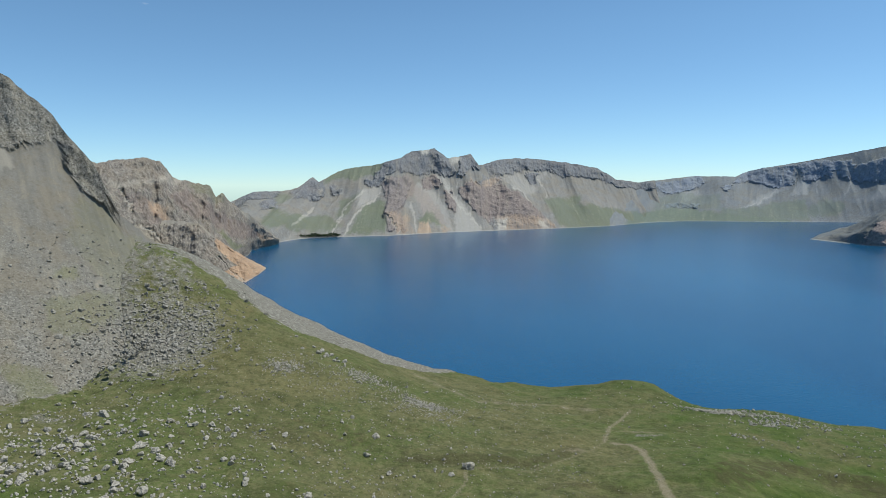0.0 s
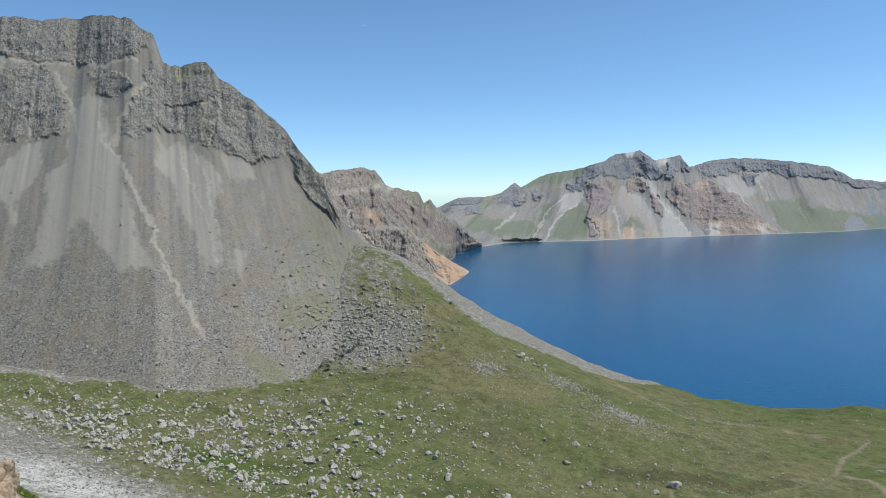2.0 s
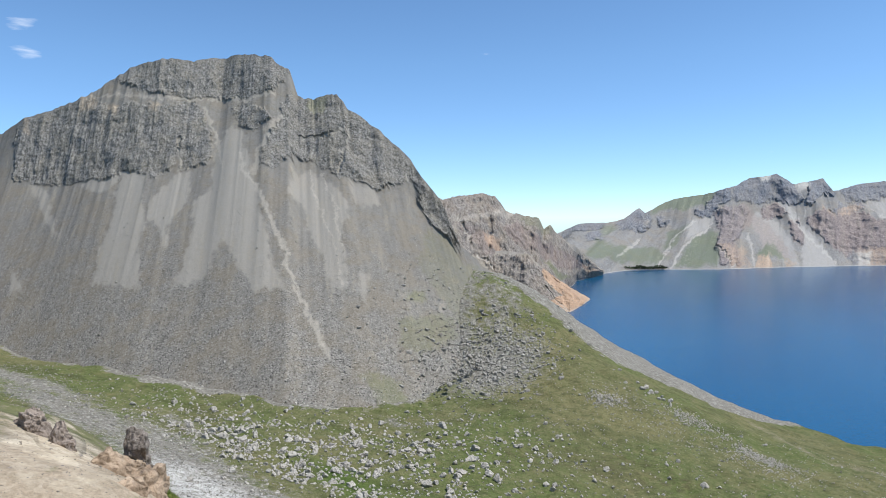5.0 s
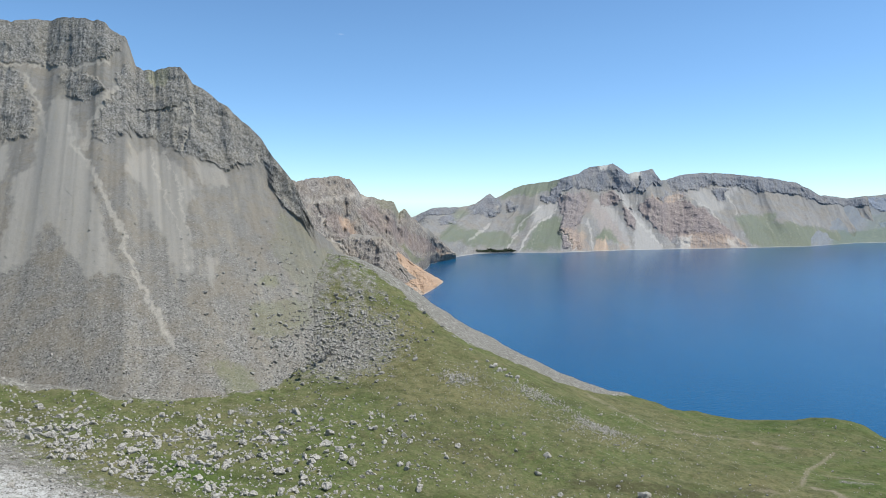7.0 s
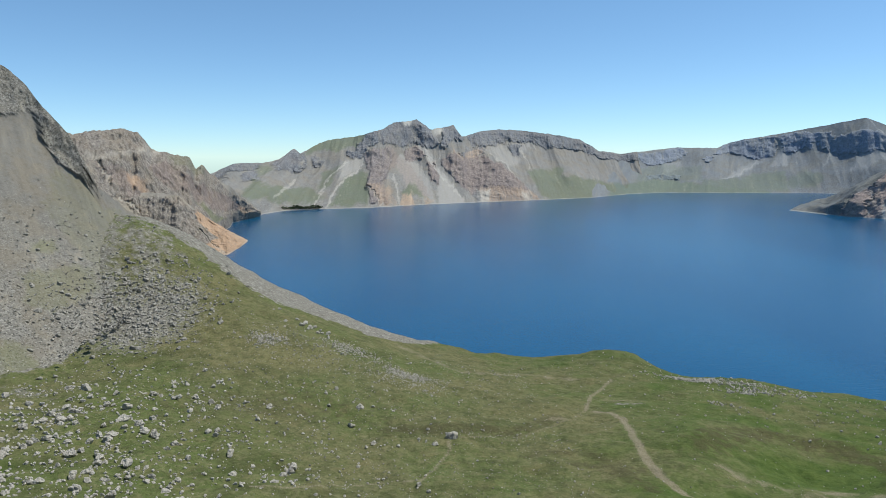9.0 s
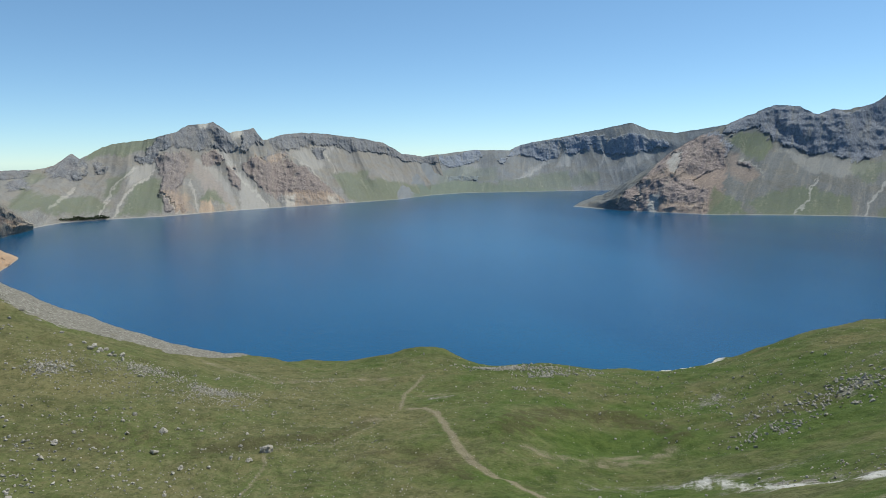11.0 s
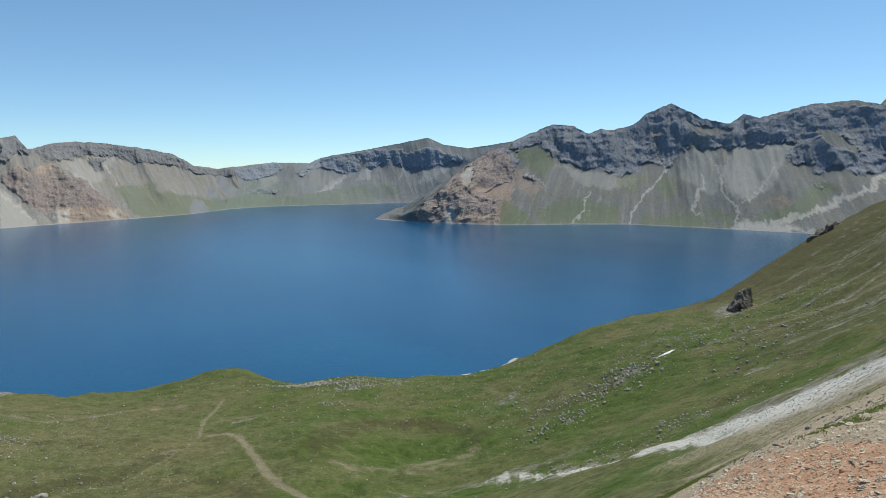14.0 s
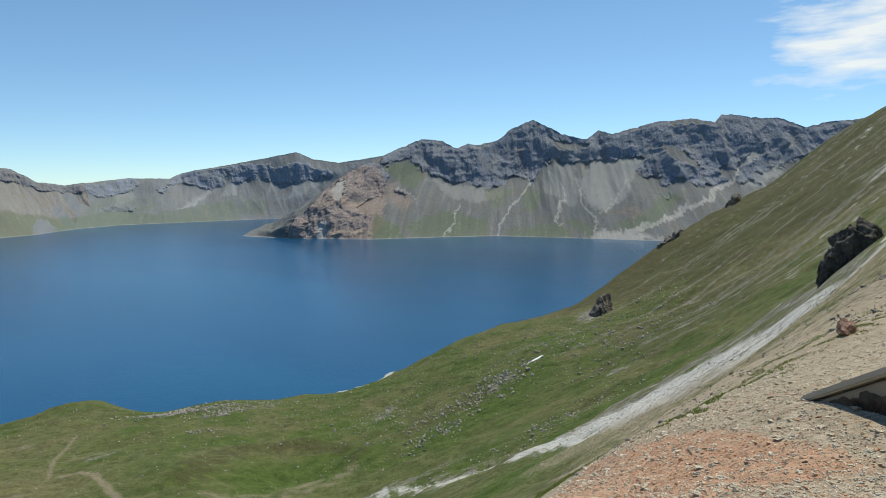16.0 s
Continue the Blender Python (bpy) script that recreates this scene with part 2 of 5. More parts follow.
def rock_material(name, dark, light, scale=1.0, crack=0.6):
    n = Nodes(name)
    p = n.pos()
    shade = n.node("ShaderNodeObjectInfo", 5)
    isle = n.node("ShaderNodeNewGeometry", 8)
    mid, fine = n.noise(p, 0.9 * scale, 5.0, 0.6), n.noise(p, 5.0 * scale, 4.0, 0.7)
    c = n.mix(n.step(mid, 0.3, 0.7), dark, light)
    c = n.mix(n.math("MULTIPLY", n.step(fine, 0.5, 0.75), 0.5), c, tuple(0.5 * v for v in dark))
    gap = n.voronoi(n.node("ShaderNodeVectorMath", 0, (("op", "ADD"),), i0=p, i1=n.scaled(n.node("ShaderNodeTexNoise", 1, (), Vector=p, Scale=2.0 * scale), (0.3 / scale, 0.3 / scale, 0.3 / scale))), 1.6 * scale, 0)
    c = n.mix(n.math("MULTIPLY", n.step(gap, 0.5, 0.85), crack), c, tuple(0.35 * v for v in dark))
    vary = n.math("ADD", n.math("MULTIPLY", shade, 0.5), n.math("MULTIPLY", isle, 0.5))
    c = n.mix(n.math("MULTIPLY", vary, 0.45), c, tuple(0.6 * v for v in dark))
    return n.done(c, 0.9, n.bump(n.math("SUBTRACT", n.math("ADD", mid, fine), n.math("MULTIPLY", gap, 1.2)), 0.9, 0.3 / scale), 0.15)


def ground_material():
    n = Nodes("meadow_ground")
    p = n.pos()
    flat = n.scaled(p, (1.0, 1.0, 0.2))
    huge = n.noise(flat, 0.012, 4.0, 0.55)
    big = n.noise(flat, 0.05, 5.0, 0.6)
    mid = n.noise(flat, 0.3, 5.0, 0.65)
    fine = n.noise(p, 2.2, 5.0, 0.7)
    tiny = n.noise(p, 14.0, 4.0, 0.7)
    grit = n.voronoi(p, 9.0, 0)
    grit_c = n.node("ShaderNodeSeparateColor", 0, (), i0=n.voronoi(p, 9.0, 1))
    turf = n.mix(n.step(big, 0.35, 0.65), (0.108, 0.116, 0.048), (0.155, 0.152, 0.072))
    turf = n.mix(n.math("MULTIPLY", n.step(huge, 0.46, 0.58), 0.8), turf, n.mix(mid, (0.075, 0.11, 0.03), (0.11, 0.14, 0.045)))
    turf = n.mix(n.math("MULTIPLY", n.step(huge, 0.46, 0.36), 0.7), turf, n.mix(mid, (0.14, 0.128, 0.055), (0.21, 0.195, 0.095)))
    turf = n.mix(n.math("MULTIPLY", n.step(mid, 0.5, 0.7), 0.55), turf, (0.165, 0.152, 0.085))
    turf = n.mix(n.math("MULTIPLY", n.step(fine, 0.5, 0.72), 0.6), turf, (0.06, 0.07, 0.026))
    tuss = n.node("ShaderNodeSeparateColor", 0, (), i0=n.voronoi(flat, 0.9, 1))
    turf = n.mix(n.math("MULTIPLY", n.step(tuss, 0.65, 1.0), 0.6), turf, (0.058, 0.07, 0.024))
    turf = n.mix(n.math("MULTIPLY", n.step(tuss, 0.3, 0.0), 0.45), turf, (0.2, 0.19, 0.10))
    turf = n.mix(n.math("MULTIPLY", n.step(n.noise(flat, 0.09, 4.0, 0.65), 0.53, 0.68), 0.55), turf, (0.17, 0.15, 0.072))
    turf = n.mix(n.math("MULTIPLY", n.step(n.noise(n.scaled(flat, (0.7, 1.6, 1.0)), 0.035, 4.0, 0.65), 0.54, 0.66), 0.6), turf, (0.055, 0.066, 0.024))
    patch = n.noise(flat, 0.16, 5.0, 0.7)
    turf = n.mix(n.math("MULTIPLY", n.step(patch, 0.52, 0.64), 0.55), turf, (0.062, 0.068, 0.03))
    turf = n.mix(n.math("MULTIPLY", n.step(patch, 0.46, 0.34), 0.5), turf, (0.185, 0.172, 0.092))
    lush = n.mix(n.step(patch, 0.36, 0.66), (0.085, 0.125, 0.03), (0.04, 0.072, 0.014))
    turf = n.mix(n.math("MULTIPLY", edge(n, n.attr("lush"), big, 0.35), 0.9), turf, lush)
    turf = n.mix(n.math("MULTIPLY", edge(n, n.attr("heath"), mid, 0.25), 0.75), turf, n.mix(patch, (0.042, 0.045, 0.019), (0.095, 0.085, 0.044)))
    gravel = n.mix(n.step(fine, 0.3, 0.7), (0.152, 0.144, 0.12), (0.252, 0.24, 0.206))
    gravel = n.mix(n.math("MULTIPLY", n.step(mid, 0.45, 0.7), 0.4), gravel, (0.17, 0.165, 0.14))
    gravel = n.mix(n.math("MULTIPLY", n.step(tuss, 0.7, 1.0), 0.6), gravel, (0.075, 0.072, 0.062))
    gravel = n.mix(n.math("MULTIPLY", n.step(tuss, 0.3, 0.0), 0.6), gravel, (0.42, 0.41, 0.37))
    c = n.mix(edge(n, n.attr("gravel"), n.math("ADD", n.math("MULTIPLY", mid, 0.5), n.math("MULTIPLY", fine, 0.5)), 0.15), turf, gravel)
    c = n.mix(edge(n, n.attr("pale"), n.math("ADD", n.math("MULTIPLY", mid, 0.5), n.math("MULTIPLY", fine, 0.5)), 0.2), c,
              n.mix(n.step(fine, 0.3, 0.7), (0.38, 0.375, 0.345), (0.58, 0.575, 0.54)))
    c = n.mix(edge(n, n.attr("path"), fine, 0.3), c, n.mix(n.step(fine, 0.3, 0.7), (0.175, 0.152, 0.098), (0.285, 0.25, 0.178)))
    near = n.mix(n.step(tiny, 0.35, 0.65), (0.25, 0.202, 0.142), (0.39, 0.325, 0.24))
    near = n.mix(n.math("MULTIPLY", n.step(n.noise(p, 1.1, 4.0, 0.65), 0.5, 0.7), 0.5), near, (0.25, 0.225, 0.16))
    near = n.mix(n.math("MULTIPLY", n.step(n.noise(p, 45.0, 3.0, 0.7), 0.5, 0.65), 0.4), near, (0.22, 0.18, 0.125))
    near = n.mix(n.math("MULTIPLY", n.step(grit_c, 0.5, 1.0), 0.4), near, (0.5, 0.44, 0.34))
    c = n.mix(edge(n, n.attr("soil"), fine, 0.2), c, near)
    red = n.mix(n.step(tiny, 0.3, 0.7), (0.31, 0.178, 0.112), (0.45, 0.275, 0.18))
    red = n.mix(n.math("MULTIPLY", n.step(grit_c, 0.55, 1.0), 0.4), red, (0.55, 0.4, 0.28))
    c = n.mix(edge(n, n.attr("red"), n.math("ADD", n.math("MULTIPLY", fine, 0.5), n.math("MULTIPLY", tiny, 0.5)), 0.2), c, red)
    sand = n.mix(n.step(fine, 0.3, 0.7), (0.42, 0.35, 0.25), (0.56, 0.49, 0.37))
    sand = n.mix(n.math("MULTIPLY", n.step(n.noise(p, 2.6, 5.0, 0.7), 0.48, 0.62), 0.6), sand, (0.27, 0.22, 0.155))
    sand = n.mix(n.math("MULTIPLY", n.step(grit_c, 0.6, 1.0), 0.4), sand, (0.22, 0.175, 0.125))
    c = n.mix(edge(n, n.attr("sand"), fine, 0.2), c, sand)
    bare = n.math("SUBTRACT", 1.0, n.math("MULTIPLY", n.math("MAXIMUM", n.attr("soil"), n.math("MAXIMUM", n.attr("sand"), n.attr("red"))), 0.96))
    h1 = n.bump(n.math("MULTIPLY", n.math("ADD", mid, n.math("MULTIPLY", tuss, 0.25)), bare), 0.8, 1.5)
    h2 = n.bump(fine, 0.5, 0.08, h1)
    h3 = n.bump(n.math("SUBTRACT", tiny, n.math("MULTIPLY", grit, 0.8)), 0.7, 0.025, h2)
    return n.done(c, 0.95, h3, 0.1)


def water_material():
    n = Nodes("lake_water")
    p = n.pos()
    drift = n.noise(n.scaled(p, (1.0, 0.35, 1.0)), 0.004, 3.0, 0.5)
    c = n.mix(n.step(drift, 0.35, 0.65), (0.003, 0.06, 0.145), (0.005, 0.08, 0.178))
    ripples = n.noise(p, 0.35, 3.0, 0.6)
    n.bsdf.inputs["IOR"].default_value = 1.33
    return n.done(c, 0.2, n.bump(ripples, 0.35, 0.6), 0.5)


GROUND = ground_material()
WATER = water_material()
M_NEAR = mountain_material("near_peak_rock", (0.118, 0.115, 0.105), (0.262, 0.254, 0.23), (0.188, 0.181, 0.162), (0.248, 0.238, 0.211), (0.14, 0.145, 0.075), (0.42, 0.34, 0.24), (0.42, 0.392, 0.33), 2.2, 1.3, (1.2, 1.1, 1.0), relief=0.32, upright=0.75)
M_SPUR = mountain_material("spur_rock", (0.115, 0.105, 0.095), (0.34, 0.308, 0.27), (0.27, 0.255, 0.225), (0.37, 0.342, 0.295), (0.13, 0.145, 0.08), (0.50, 0.335, 0.215), (0.5, 0.46, 0.39), 5.0, 0.8, (1.3, 1.12, 1.0), relief=0.55)
M_MID = mountain_material("central_rock", (0.115, 0.125, 0.142), (0.285, 0.29, 0.30), (0.222, 0.22, 0.21), (0.30, 0.296, 0.284), (0.115, 0.142, 0.09), (0.48, 0.355, 0.25), (0.50, 0.48, 0.43), 6.0, 0.6, (1.2, 1.05, 1.0), (0.29, 0.232, 0.205), 0.45)
# the back rim's rock and scree colours carry the blue haze of distance
M_FAR = mountain_material("hazy_rim_rock", (0.165, 0.195, 0.25), (0.29, 0.325, 0.38), (0.182, 0.203, 0.222), (0.25, 0.27, 0.283), (0.125, 0.16, 0.115), (0.46, 0.36, 0.27), (0.42, 0.43, 0.42), 8.0, 0.45, (1.05, 1.0, 0.95), (0.36, 0.285, 0.24), 0.4)
# cliff wall: rock and scree painted bluer to stand for air haze
M_WALL = mountain_material("hazy_wall_rock", (0.15, 0.175, 0.22), (0.28, 0.305, 0.345), (0.148, 0.162, 0.167), (0.215, 0.229, 0.232), (0.115, 0.145, 0.085), (0.46, 0.36, 0.27), (0.48, 0.48, 0.45), 6.0, 0.55, (1.1, 1.02, 1.0), (0.33, 0.255, 0.215), 0.45)
BOULDER = rock_material("boulder_stone", (0.38, 0.36, 0.315), (0.64, 0.605, 0.54), 1.0, 0.15)
SCREE = rock_material("scree_stone", (0.24, 0.23, 0.2), (0.46, 0.44, 0.39), 1.0, 0.25)

# ---------------------------------------------------------------- the form of the ground
NEAR = [(3.5, 0.7, 158.6), (5.3, 1.6, 158.4), (3.6, 2.1, 158.1), (5.1, 2.2, 158.1), (3.6, 2.8, 157.8), (6.0, 3.6, 157.3), (8.3, 3.4, 157.4), (12.4, 3.9, 157.2), (14.5, 3.7, 157.2), (23.4, 5.2, 156.9), (-0.0, 5.0, 156.0), (-0.0, 20.0, 146.0), (2.1, 4.5, 156.2), (8.5, 18.1, 147.0), (-2.5, 4.3, 156.0), (-10.0, 17.3, 146.5), (-6.9, 4.1, 157.4), (-6.9, 5.0, 157.2), (-12.0, 7.3, 156.7), (-11.0, 7.9, 156.1), (-18.2, 12.3, 151.0), (-15.3, 12.9, 150.0), (-4.0, 2.5, 157.3), (0, -4, 159.2), (4, -2, 159.1), (-4, -1.5, 158.6), (7, -0.5, 158.9), (12, 0, 158.9), (25, 1, 159.0), (0, -14, 162.0), (-8, 1.5, 157.9)]
SLOPE = [(50.8, 11.1, 155.9), (53.1, 14.5, 152.0), (64, 28, 140), (86, 60, 119), (106, 106, 92), (185, 75, 115), (174, 45, 141), (213, 150, 74), (0, 60, 121), (0, 120, 83), (-30, 52, 123), (-65, 113, 84), (25, 54, 122), (55, 118, 82), (-49, 34, 130), (-110, 86, 93), (-346, 200, 80), (-100, 9, 135), (-398, 35, 160), (28.2, -10.3, 172.0), (188, -68, 240), (-15.0, -26.0, 166.0), (-100, -173, 190), (0, -800, 260), (752, -274, 330), (-800, 0, 260)]
BASIN = [(-132, 202, 56), (-66, 212, 50), (10, 281, 42), (5, 218, 46), (85, 216, 46), (81, 286, 40), (89, 356, 30), (-31, 312, 44), (-117, 301, 53), (-91, 427, 60), (-19, 347, 42), (119, 279, 42), (147, 251, 34), (119, 203, 42), (242, 289, 32), (291, 224, 62), (-143, 207, 57), (-211, 191, 66), (-423, 258, 74), (-263, 278, 60), (-181, 360, 57), (-172, 409, 72), (-171, 299, 55), (-470, 300, 68), (-540, 330, 76), (-640, 320, 92)]
BROW = [(-204, 497, 117), (-183, 568, 85), (-137, 572, 58), (-86, 554, 38), (-22, 523, 20), (2, 531, 14), (40, 494, 14), (85, 486, 14), (124, 473, 22), (145, 477, 20), (173, 472, 6), (207, 438, 12), (242, 419, 12), (305, 426, 1), (362, 433, 2), (380, 355, 44), (460, 320, 58), (501, 312, 71), (567, 297, 102), (625, 292, 121), (688, 273, 144), (729, 248, 167), (758, 221, 197), (800, 181, 232)]
HILL = [(300, 233, 62), (359, 177, 85), (408, 135, 122), (447, 107, 156), (634, 145, 195), (555, 227, 124), (697, -61, 300), (837, 73, 285)]


def bend(x, y):
    """Bearing and log distance: the ground is finer near the viewpoint."""
    d = np.maximum(np.hypot(x, y), 1.4)
    return np.arctan2(-x, y), np.log(d), d


def _kernel(r2):
    return -np.sqrt(r2 + 0.006)


PLATFORM = [(2 * math.sin(k * math.pi / 5), 2 * math.cos(k * math.pi / 5), 158.4 + 0.1 * math.sin(k * math.pi / 5) - 0.24 * math.cos(k * math.pi / 5)) for k in range(10)]
_K = np.array(PLATFORM + NEAR + SLOPE + BASIN + BROW + HILL, float)
_ka, _kl, _kd = bend(_K[:, 0], _K[:, 1])


def _circ(a, b):
    return 2 * np.sin((a - b) / 2)


_A = _kernel(_circ(_ka[:, None], _ka[None]) ** 2 + (_kl[:, None] - _kl[None]) ** 2) + 1e-4 * np.eye(len(_K))
_Q = np.stack([np.ones(len(_K)), _kl, np.cos(_ka), np.sin(_ka)], 1)
_S = np.zeros((len(_K) + 4, len(_K) + 4))
_S[:len(_K), :len(_K)], _S[:len(_K), len(_K):], _S[len(_K):, :len(_K)] = _A, _Q, _Q.T
_W = np.linalg.solve(_S, np.concatenate([_K[:, 2], np.zeros(4)]))
_brow = np.array(sorted((math.atan2(-x, y), math.hypot(x, y)) for x, y, z in BROW))


def plain_z(x, y):
    """Height of the ground without its small relief."""
    shape = np.shape(x)
    a, l, d = (np.ravel(v) for v in bend(np.asarray(x, float), np.asarray(y, float)))
    z = np.zeros(len(a))
    for s in range(0, len(a), 60000):
        e = slice(s, s + 60000)
        r2 = _circ(a[e, None], _ka[None]) ** 2 + (l[e, None] - _kl[None]) ** 2
        z[e] = _kernel(r2) @ _W[:len(_K)] + _W[-4] + _W[-3] * l[e] + _W[-2] * np.cos(a[e]) + _W[-1] * np.sin(a[e])
    bank = smooth(1.45, 2.1, d)
    z = z * bank + (158.4 + 0.05 * np.ravel(x) - 0.12 * np.ravel(y)) * (1 - bank)
    lim = np.interp(a, _brow[:, 0], _brow[:, 1])
    over = np.maximum(d - lim - 4, 0)
    front = smooth(-1.75, -1.45, a) * (1 - smooth(0.40, 0.55, a))
    z = z * (1 - front * smooth(40, 260, over)) - front * (0.55 * over * over / (over + 25))
    return np.maximum(z, -40).reshape(shape)


def blob(x, y, cx, cy, rx, ry, turn=0.0):
    c, s = math.cos(radians(turn)), math.sin(radians(turn))
    u, v = (x - cx) * c + (y - cy) * s, -(x - cx) * s + (y - cy) * c
    return np.exp(-(u / rx) ** 2 - (v / ry) ** 2)


def ground_z(x, y):
    x, y = np.asarray(x, float), np.asarray(y, float)
    d = np.hypot(x, y)
    z = plain_z(x, y)
    calm = smooth(60, 220, d)
    z = z - 3.0 * blob(x, y, 158, 262, 28, 17, 5) + 2.2 * blob(x, y, 172, 297, 34, 6, -15) + 2.5 * blob(x, y, 189, 247, 12, 6, 30)
    z = z + calm * (2.4 * fbm(vec(x / 70, y / 70), 2) + 2.1 * fbm(vec(x / 22, y / 22, 3.1), 4))
    z = z + smooth(5, 40, d) * 1.0 * fbm(vec(x / 8, y / 7, 7.7), 3) * (1 - 0.2 * calm)
    z = z + 0.05 * fbm(vec(x / 0.9, y / 0.9, 1.3), 3) * (1 - smooth(30, 80, d))
    z = z + 0.012 * fbm(vec(x / 0.22, y / 0.22, 2.3), 3) * (1 - smooth(9, 16, d))
    return z


# ---------------------------------------------------------------- ground sheet
def line_mask(x, y, pts, width):
    """1 on a polyline, falling to 0 at its width."""
    best = np.full(np.shape(x), 1e9)
    for (ax, ay), (bx, by) in zip(pts[:-1], pts[1:]):
        dx, dy = bx - ax, by - ay
        t = np.clip(((x - ax) * dx + (y - ay) * dy) / (dx * dx + dy * dy), 0, 1)
        best = np.minimum(best, np.hypot(x - ax - t * dx, y - ay - t * dy))
    return 1 - smooth(0.25 * width, width, best)


ROAD = [(96, 196), (90, 218), (86, 233), (85, 251), (88, 278), (92, 306), (90, 321), (84, 328)]
TRACK = [(80, 331), (91, 364), (100, 377), (112, 400)]
BROOK = [(-60, 222), (-38, 225), (-18, 233), (-3, 231), (2, 245), (6, 256), (9, 265), (9, 273)]
BROOK_UP = [(11, 278), (27, 282), (35, 278), (49, 291), (70, 314), (80, 331)]
STRAND = [(-210, 484), (-192, 483), (-174, 476), (-159, 475), (-136, 462), (-115, 452), (-96, 452), (-78, 454), (-60, 464), (-39, 452), (-22, 474), (-2, 508), (14, 528)]
TERRACE = [(-20, 462), (-2, 435), (13, 404), (33, 408), (58, 418), (75, 408), (90, 401)]
BOWL = [(115, 248), (125, 241), (139, 235), (156, 233), (176, 237)]
CHUTE_LOW = [(152, 190), (148, 165), (138, 125), (123, 98), (109, 78), (94, 54.5), (86, 43), (79, 34), (75.5, 28)]
CHUTE_HIGH = [(75.5, 29), (74.5, 24), (66, 18.5), (55, 14.5), (48, 12.2), (62, 13.5), (90, 17)]
HILL_PATH = [(460, 60), (423, 94), (413, 114), (408, 141), (393, 176), (363, 207)]


def ground_masks(x, y, z):
    """Where turf, gravel, scree, soil and paths lie, by the plan."""
    d = np.hypot(x, y)
    far = d > 30
    j = fbm(vec(x / 25, y / 25, 5.0), 3)
    k = fbm(vec(x / 6, y / 6, 8.0), 3)
    bar = x * math.cos(radians(38)) + y * math.sin(radians(38))           # along the near peak's foot
    out = -x * math.sin(radians(38)) + y * math.cos(radians(38)) - 500    # towards it
    foot = np.interp(bar, [-197, -110, -42, -14, 27, 65, 101, 141, 181], [27, -50, -99, -120, -121, -105, -73, -14, 53])
    gravel = smooth(-14, 10, out - foot + 34 * j + 10 * k) * (bar < 190) * (bar > -520) * (x < -60)
    flank = smooth(-10, 12, np.interp(y, [375, 423, 466, 485], [-123, -140, -159, -183]) - x + 16 * j + 8 * k) * smooth(355, 385, y + 20 * j)
    gravel = np.maximum(gravel * (1 - 0.9 * smooth(80, 130, bar + 30 * j)), (0.46 + 0.5 * k + 0.25 * j) * flank * (x > -330))
    gravel = np.maximum(gravel, blob(x, y, -168, 400, 36, 52, -20) * 0.75)
    shore = np.array(STRAND)
    gravel = np.maximum(gravel, (0.85 + 0.3 * k) * smooth(2, 12, y - np.interp(x, shore[:, 0], shore[:, 1]) + 9 * k) * (x < 14) * (x > -330))
    for cx, cy, rx, ry, turn in ((-330, 222, 80, 16, -5), (-250, 205, 60, 22, -10), (-195, 178, 70, 22, -20), (-140, 150, 90, 35, -15),
                                 (-184, 304, 24, 7, -30), (-11, 371, 24, 8, -35), (-93, 388, 14, 10, 0), (-49, 401, 16, 9, -20), (105, 343, 14, 6, 10),
                                 (243, 295, 30, 8, 25), (272, 233, 22, 9, 20), (194, 405, 34, 9, -20), (155, 190, 60, 10, -30)):
        gravel = np.maximum(gravel, 0.5 * blob(x, y, cx, cy, rx, ry, turn) + 0.35 * k * blob(x, y, cx, cy, rx * 1.5, ry * 1.5, turn))
    for cx, cy, rx, ry, turn, full in ((-196, 180, 75, 20, -14, 1.0), (-150, 165, 60, 26, -14, 1.0), (-290, 212, 60, 13, -6, 0.72), (-360, 224, 60, 14, 0, 0.8), (-262, 236, 40, 7, -20, 0.6), (-205, 186, 60, 26, -20, 0.75), (-270, 200, 60, 16, -15, 0.7), (-300, 203, 75, 17, -8, 0.85), (-240, 206, 60, 20, -18, 0.75)):
        gravel = np.maximum(gravel, full * blob(x, y, cx, cy, rx, ry, turn) * (1 + 0.6 * k))
    gravel = np.maximum(gravel, (0.75 + 0.5 * k) * blob(x, y, 402, 262, 34, 12, 30))
    slope_line = line_mask(x, y, [(150, 150), (120, 75), (92, 40), (75, 22), (90, 14)], 30)
    gravel = np.maximum(gravel, (0.5 + 0.6 * k) * slope_line)
    for shift in (0, 45, 90):
        gravel = np.maximum(gravel, (0.42 + 0.5 * j) * line_mask(x - shift + 6 * k, y - 0.25 * shift + 4 * j, [(420, 60), (330, 110), (250, 150)], 9))
    across, along = 0.35 * x + 0.94 * y, 0.94 * x - 0.35 * y
    rill = fbm(vec(across / 7 + 0.6 * j, along / 170, 6.0), 4, 0.6)
    slope = smooth(255, 330, x + 30 * j) * (1 - smooth(235, 275, y - 0.05 * x + 25 * j))
    gravel = np.maximum(gravel, np.clip(0.2 + 1.0 * rill, 0, 0.5) * slope)
    top = smooth(0, 1, (x - 380) / 120) * (1 - smooth(95, 140, y - 0.09 * (x - 420) + 30 * j))
    gravel = np.maximum(gravel, (0.5 + 0.7 * rill) * top)
    pale = np.maximum(line_mask(x + 2 * k, y + 2 * k, CHUTE_LOW, 12) * (0.9 + 0.5 * j), 0.95 * line_mask(x + 0.8 * k, y, CHUTE_HIGH, 4.5))
    across, along = -0.78 * x + 0.62 * y, 0.62 * x + 0.78 * y
    grain = fbm(vec(across / 1.6, along / 40, 3.0), 4, 0.65)
    pale = pale * (1.0 + 0.9 * grain) * (1 - 0.5 * smooth(105, 180, y))
